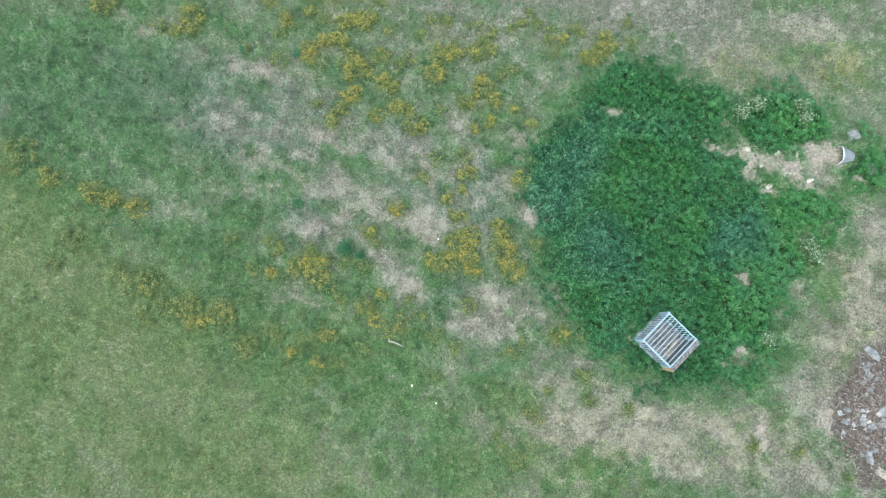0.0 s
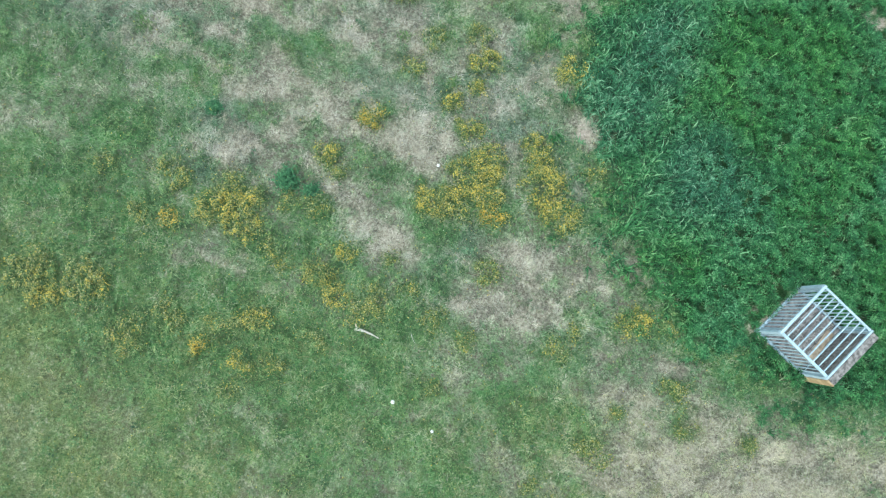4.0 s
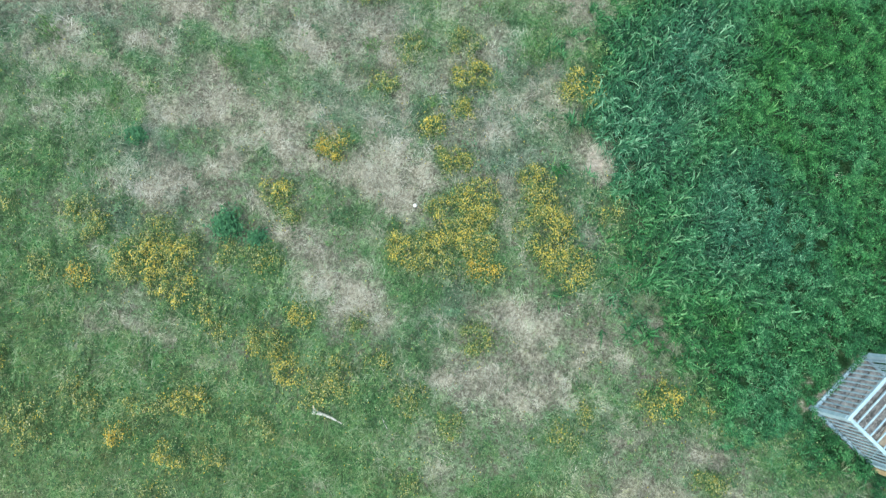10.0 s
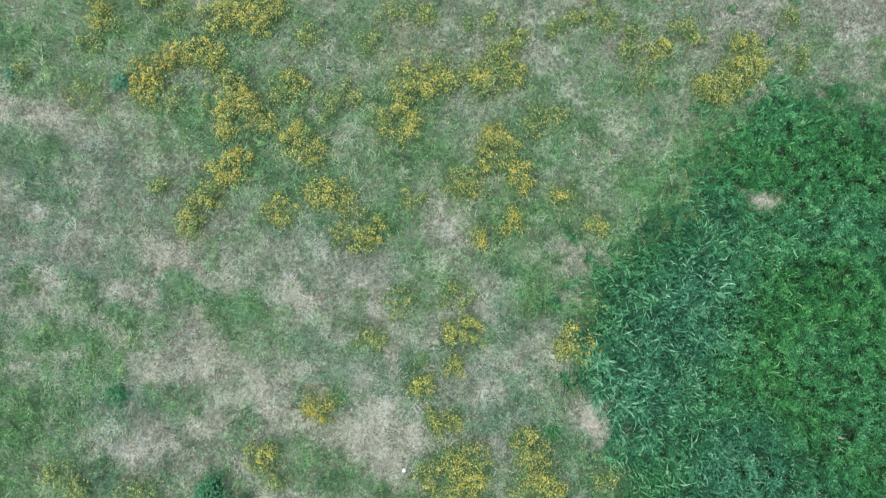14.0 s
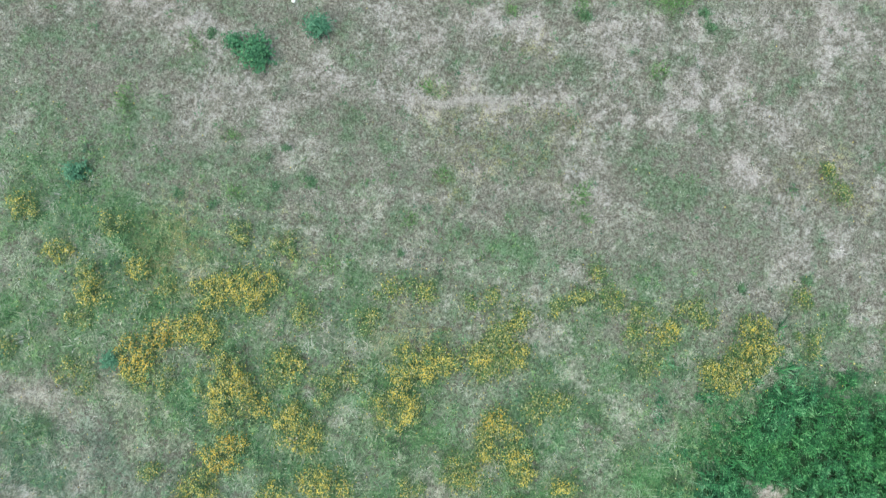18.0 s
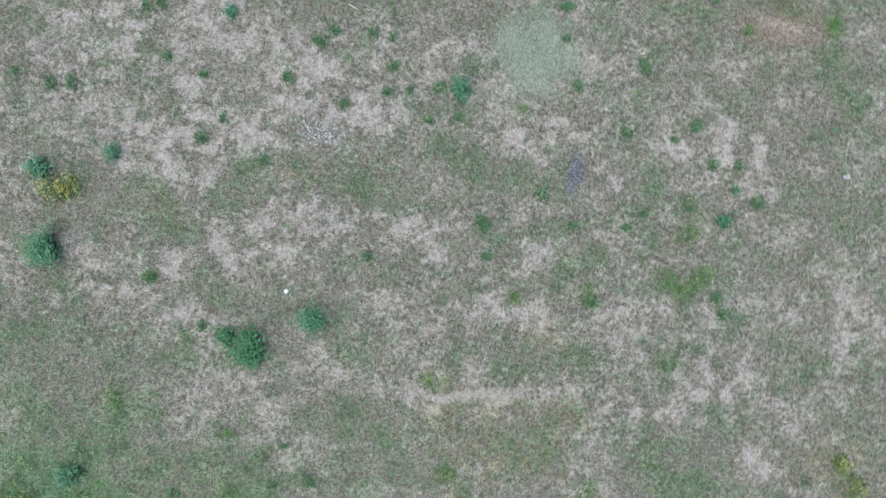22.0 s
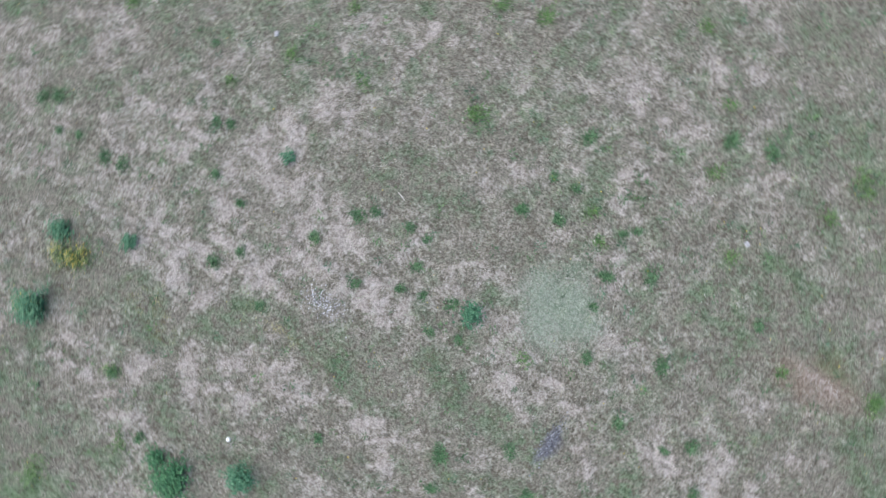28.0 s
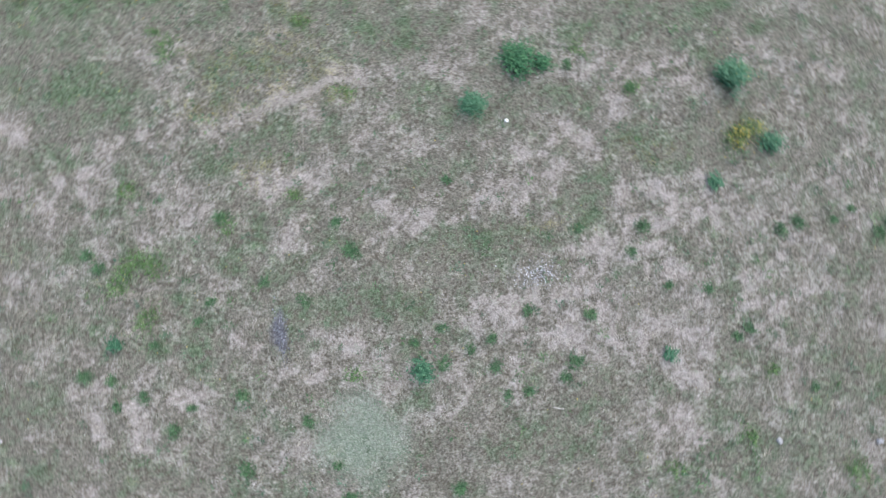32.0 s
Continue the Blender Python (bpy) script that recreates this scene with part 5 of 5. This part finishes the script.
# ---- mushrooms, sticks, stones ----
puff = plain("white_mushroom", (0.72, 0.70, 0.65), (0.86, 0.85, 0.80), 40, 0.7)
bark = plain("bleached_wood", (0.42, 0.39, 0.33), (0.68, 0.65, 0.58), 25, 0.8)
stone = plain("pale_stone", (0.15, 0.147, 0.143), (0.36, 0.35, 0.345), 9, 0.9, relief=0.6, deep=0.02)
tan_stone = plain("tan_stone", (0.42, 0.37, 0.30), (0.66, 0.60, 0.51), 6, 0.9, relief=0.6, deep=0.02)
litter = plain("brown_litter", (0.075, 0.06, 0.05), (0.22, 0.18, 0.155), 9, 0.95, relief=0.9, deep=0.03)
bright = plain("white_rim_paint", (0.62, 0.63, 0.64), (0.78, 0.79, 0.80), 8, 0.5)
chalk = plain("chalky_stone", (0.24, 0.24, 0.235), (0.52, 0.52, 0.51), 16, 0.9, relief=0.6, deep=0.01)
sheet = plain("white_sheet_metal", (0.44, 0.46, 0.48), (0.60, 0.62, 0.64), 5, 0.5)


def mushroom(cx, cy, r):
    base = new("mushroom")
    base.location = (cx, cy, float(ground_z(cx, cy)) + 0.02)
    bm = bmesh.new()
    bmesh.ops.create_uvsphere(bm, u_segments=14, v_segments=8, radius=r)
    for q in bm.verts:
        q.co.z = q.co.z * (0.75 if q.co.z > 0 else 0.2) + r * 1.3
    part("cap", from_bm("cap", bm, puff, True), base)
    bm = bmesh.new()
    bmesh.ops.create_cone(bm, segments=10, radius1=r * 0.4, radius2=r * 0.32, depth=r * 1.5, cap_ends=True)
    bmesh.ops.translate(bm, vec=(0, 0, r * 0.55), verts=bm.verts)
    part("stem", from_bm("stem", bm, puff, True), base)
    return tagged(base, "round white mushroom standing in short grass", "mushroom", "white mushrooms")


def stick(name, points, thick, mat, label, category="stick"):
    """A crooked branch that tapers along its points, lying on the ground."""
    c = bpy.data.curves.new(name, "CURVE")
    c.dimensions = "3D"
    sp = c.splines.new("POLY")
    sp.points.add(len(points) - 1)
    for q, (px, py, w) in zip(sp.points, points):
        q.co = (px, py, float(ground_z(px, py)) + 0.045, 1)
        q.radius = w
    c.bevel_depth = thick
    c.bevel_resolution = 1
    c.use_fill_caps = True
    probe = bpy.data.objects.new(name, c)
    me = bpy.data.meshes.new_from_object(probe)
    me.materials.clear()
    me.materials.append(mat)
    return tagged(new(name, me), label, category)


def rock(name, cx, cy, sx, sy, sz, turn, mat, label, group="", seat=0.3, category="stone"):
    """A broken angular stone or slab, part sunk in the ground."""
    bm = bmesh.new()
    bmesh.ops.create_icosphere(bm, subdivisions=3, radius=1)
    off = Vector((cx * 3.1, cy * 2.7, sx * 9))
    for q in bm.verts:
        d = q.co.copy()
        box = max(abs(d.x), abs(d.y), abs(d.z))
        d = d.lerp(d / box, 0.8)
        d *= 1 + 0.35 * noise.noise(q.co * 1.3 + off) + 0.12 * noise.noise(q.co * 4 + off)
        q.co = (d.x * sx, d.y * sy, d.z * sz)
    ob = new(name, from_bm(name, bm, mat))
    ob.matrix_world = pose(cx, cy, float(ground_z(cx, cy)) + sz * seat, 6 * math.sin(cx * 7), 6 * math.cos(cy * 5), turn)
    return tagged(ob, label, category, group)


for cx, cy, r in ((1.37, -2.35, 0.04), (2.23, -2.75, 0.032), (1.31, 2.43, 0.032), (-2.97, 14.21, 0.035)):
    mushroom(cx, cy, r)

stick("bleached_branch", [(0.35, -1.11, 1.9), (0.43, -1.11, 1.5), (0.54, -1.12, 1), (0.69, -1.15, 0.8), (0.85, -1.20, 0.4)], 0.021, bark,
      "bleached crooked branch lying in the grass")
stick("branch_fork", [(0.44, -1.11, 1.1), (0.37, -1.06, 1.0), (0.34, -1.01, 0.5)], 0.018, bark, "short bleached fork of a broken branch")
for points in ([(1.46, -1.00, 1), (1.50, -1.08, 0.8), (1.56, -1.15, 0.5)], [(-2.87, 18.96, 1), (-2.80, 18.94, 0.9), (-2.71, 18.90, 0.5)],
               [(-6.31, 21.54, 1), (-6.17, 21.57, 0.9), (-6.02, 21.63, 0.5)]):
    tagged(stick("twig", points, 0.009, bark, "thin bleached twig lying on dry grass"), group="twigs")

# broken slabs and stones on a heap of brown litter
bm = bmesh.new()
bmesh.ops.create_grid(bm, x_segments=48, y_segments=72, size=1)
for q in bm.verts:
    qx, qy = q.co.x * 1.7, q.co.y * 2.6
    d = math.hypot(q.co.x, q.co.y) + 0.25 * (noise.noise(Vector((qx, qy, 3))))
    h = max(0.0, 1 - d) ** 0.7
    q.co = (qx, qy, 0.30 * h + 0.07 * h * noise.noise(Vector((qx * 4, qy * 4, 0))) - 0.06 + 0.03 * noise.noise(Vector((qx * 11, qy * 11, 0))))
heap = new("soil_mound", from_bm("soil_mound", bm, litter, True))
heap.location = (16.35, -0.55, 0.0)
tagged(heap, "low heap of brown litter and soil under broken slabs", "heap")

def heap_z(cx, cy):
    return 0.24 * max(0.0, 1 - math.hypot((cx - 16.35) / 1.7, (cy + 0.55) / 2.6)) ** 0.7


for cx, cy, sx, sy, sz, turn in ((15.79, 1.42, 0.30, 0.11, 0.06, -30), (16.38, -0.33, 0.28, 0.16, 0.05, 8), (16.42, -0.72, 0.22, 0.13, 0.05, -12), (15.99, -1.85, 0.08, 0.2, 0.05, 14),
                                 (15.66, -0.79, 0.08, 0.13, 0.05, 5), (15.94, -0.88, 0.12, 0.09, 0.05, 33), (15.17, -0.52, 0.10, 0.06, 0.04, 20), (15.15, -0.90, 0.11, 0.06, 0.04, -20)):
    ob = rock("broken_slab", cx, cy, sx, sy, sz, turn, stone, "grey broken stone slab on brown soil", "broken slabs", 0.3)
    ob.location.z += heap_z(cx, cy)
for k in range(46):
    spot = ((15.72, 0.25, 0.28), (16.25, -0.6, 0.55), (15.9, -1.7, 0.3), (15.4, -0.8, 0.4), (16.0, 0.9, 0.5))[k % 5]
    cx, cy = rng.normal(spot[0], spot[2] * 0.6), rng.normal(spot[1], spot[2] * 0.6)
    r = rng.uniform(0.03, 0.09)
    ob = rock("stone_chip", cx, cy, r, r * rng.uniform(0.5, 1.0), r * 0.45, rng.uniform(0, 180), (stone, tan_stone, stone, chalk, stone)[k % 5], "small pale stone chip on brown soil", "stone chips", 0.2)
    ob.location.z += heap_z(cx, cy)
n = 9000
x, y = rng.normal(16.2, 0.75, n), rng.normal(-0.5, 1.15, n)
z = ground_z(x, y) * 0 + np.array([heap_z(a, b) for a, b in zip(x, y)]) + 0.02
debris_mat = foliage("dead_litter", (0.0, (0.06, 0.042, 0.034)), (0.55, (0.17, 0.125, 0.10)), (0.85, (0.30, 0.25, 0.21)), (1.0, (0.55, 0.54, 0.53)), roughness=0.9)
v, f, tone, dry = blades(x, y, z, rng.uniform(0.05, 0.16, n), rng.uniform(0.008, 0.026, n), rng.uniform(0.0, 0.35, n))
tagged(new("dead_litter", mesh_from("dead_litter", v, f, debris_mat, tone=tone)), "brown dead twigs and leaves strewn over the heap", "litter", kind="stuff")
rock("tan_slab", 16.55, -2.28, 0.26, 0.12, 0.08, -20, tan_stone, "tan broken slab at the edge of the heap")
for cx, cy, sx, sy in ((10.95, 7.39, 0.14, 0.09), (11.97, 7.45, 0.12, 0.07), (12.63, 7.52, 0.14, 0.05), (11.86, 6.28, 0.15, 0.08), (13.19, 6.74, 0.06, 0.13), (11.5, 6.9, 0.08, 0.06)):
    rock("pale_stone", cx, cy, sx * 0.8, sy * 0.8, 0.05, cx * 50, tan_stone, "pale stone lying on bare trodden soil", "pale stones")
rock("grey_stone", 14.41, 8.57, 0.2, 0.16, 0.12, 20, stone, "grey white stone among green weeds")
rock("white_stone", 15.2, 7.52, 0.09, 0.2, 0.08, 15, stone, "narrow white stone in grass")

# bent sheet standing over a dark hollow
hood = new("bent_sheet")
hood.matrix_world = pose(14.22, 7.80, 0.0, 0, 0, 8)
tagged(hood, "bent white sheet metal hood, open on one side", "sheet metal")
bm = bmesh.new()
rows_ = []
for i in range(9):
    u = i / 8
    for_row = []
    for j in range(9):
        w_ = j / 8 - 0.5
        for_row.append(bm.verts.new((-0.22 + 0.52 * u, w_ * (0.62 - 0.32 * u), 0.02 + 0.30 * (1 - 0.75 * u) * max(0.0, 1 - (2 * w_) ** 4) ** 0.5 + 0.01 * math.sin(9 * u + 7 * w_))))
    rows_.append(for_row)
for i in range(8):
    for j in range(8):
        bm.faces.new((rows_[i][j], rows_[i + 1][j], rows_[i + 1][j + 1], rows_[i][j + 1]))
bmesh.ops.solidify(bm, geom=bm.faces[:], thickness=0.008)
part("shell", from_bm("shell", bm, sheet, True), hood)
for j in range(8):
    p, q = [(-0.225, w_ * 0.62, 0.025 + 0.30 * max(0.0, 1 - (2 * w_) ** 4) ** 0.5) for w_ in (j / 8 - 0.5, (j + 1) / 8 - 0.5)]
    bar("rim_piece", p, q, 0.035, 0.02, bright, hood, "folded white rim")

# narrow trodden line of flattened straw
trail = np.array([(-0.90, 13.19), (-0.44, 13.00), (-0.13, 12.97), (0.19, 13.15), (0.47, 13.20), (0.98, 13.29), (1.51, 13.28)])
at = rng.beta(1.3, 1.3, 900) * (len(trail) - 1)
i = at.astype(int)
p = trail[i] + (trail[i + 1] - trail[i]) * (at - i)[:, None]
x, y = p[:, 0] + rng.normal(0, 0.04, 900), p[:, 1] + rng.normal(0, 0.04, 900)
v, f, tone, dry = blades(x, y, ground_z(x, y) + rng.uniform(0.01, 0.05, 900), rng.uniform(0.04, 0.09, 900), rng.uniform(0.009, 0.016, 900), rng.uniform(-0.05, 0.2, 900), tone=rng.uniform(0.3, 0.8, 900), dry=np.ones(900))
tagged(new("trodden_straw", mesh_from("trodden_straw", v, f, grass_mat, tone=tone, dry=dry, ochre=tone * 0 + 0.05, faded=tone * 0 + 0.9, cool=tone * 0)), "narrow line of flattened pale straw in dry grass", "straw", kind="stuff")

# low pale moss in the dry north
x, y = rng.uniform(-0.6, 1.2, 9000), rng.uniform(17.9, 19.7, 9000)
ok = rng.random(9000) < spots(x, y)[0]
x, y = x[ok], y[ok]
n = len(x)
moss_mat = foliage("pale_moss", (0.0, (0.10, 0.14, 0.085)), (0.5, (0.19, 0.235, 0.165)), (1.0, (0.33, 0.36, 0.28)))
v, f, tone, dry = blades(x, y, ground_z(x, y), rng.uniform(0.02, 0.05, n), rng.uniform(0.008, 0.014, n), rng.uniform(0.1, 0.7, n))
tagged(new("moss_patch", mesh_from("moss_patch", v, f, moss_mat, tone=tone)), "flat pale grey-green moss patch in dry grass", "moss", kind="stuff")

for cx, cy in ((-7.67, 20.43), (-6.09, 20.10), (2.14, 21.20), (5.59, 17.77)):
    rock("pebble", cx, cy, 0.045, 0.032, 0.022, cx * 70, chalk, "small whitish pebble lying on dry grass", "pebbles", 0.9)

# whitish crumbled chalk strewn on the dry ground
n = 320
x, y = rng.normal(-2.91, 0.20, n), rng.normal(16.83, 0.11, n)
grit_mat = foliage("chalk_crumb", (0.0, (0.20, 0.20, 0.21)), (0.6, (0.42, 0.42, 0.42)), (1.0, (0.66, 0.66, 0.65)), roughness=0.9)
v, f, tone = blossoms(x, y, ground_z(x, y) + rng.uniform(0.01, 0.05, n), rng.uniform(0.004, 0.012, n), 5)
tagged(new("chalk_grit", mesh_from("chalk_grit", v, f, grit_mat, tone=tone)), "whitish crumbled chalk strewn over dry grass", "gravel", kind="stuff")

# dark bluish slate flakes in a narrow patch
n = 230
x, y = rng.normal(1.23, 0.05, n), rng.normal(16.98, 0.19, n)
slate_mat = foliage("slate_flake", (0.0, (0.07, 0.072, 0.080)), (0.6, (0.145, 0.148, 0.165)), (1.0, (0.28, 0.285, 0.305)), roughness=0.8)
v, f, tone = blossoms(x, y, ground_z(x, y) + rng.uniform(0.01, 0.04, n), rng.uniform(0.006, 0.015, n), 5)
tagged(new("slate_grit", mesh_from("slate_grit", v, f, slate_mat, tone=tone)), "dark bluish slate flakes lying in dry grass", "gravel", kind="stuff")
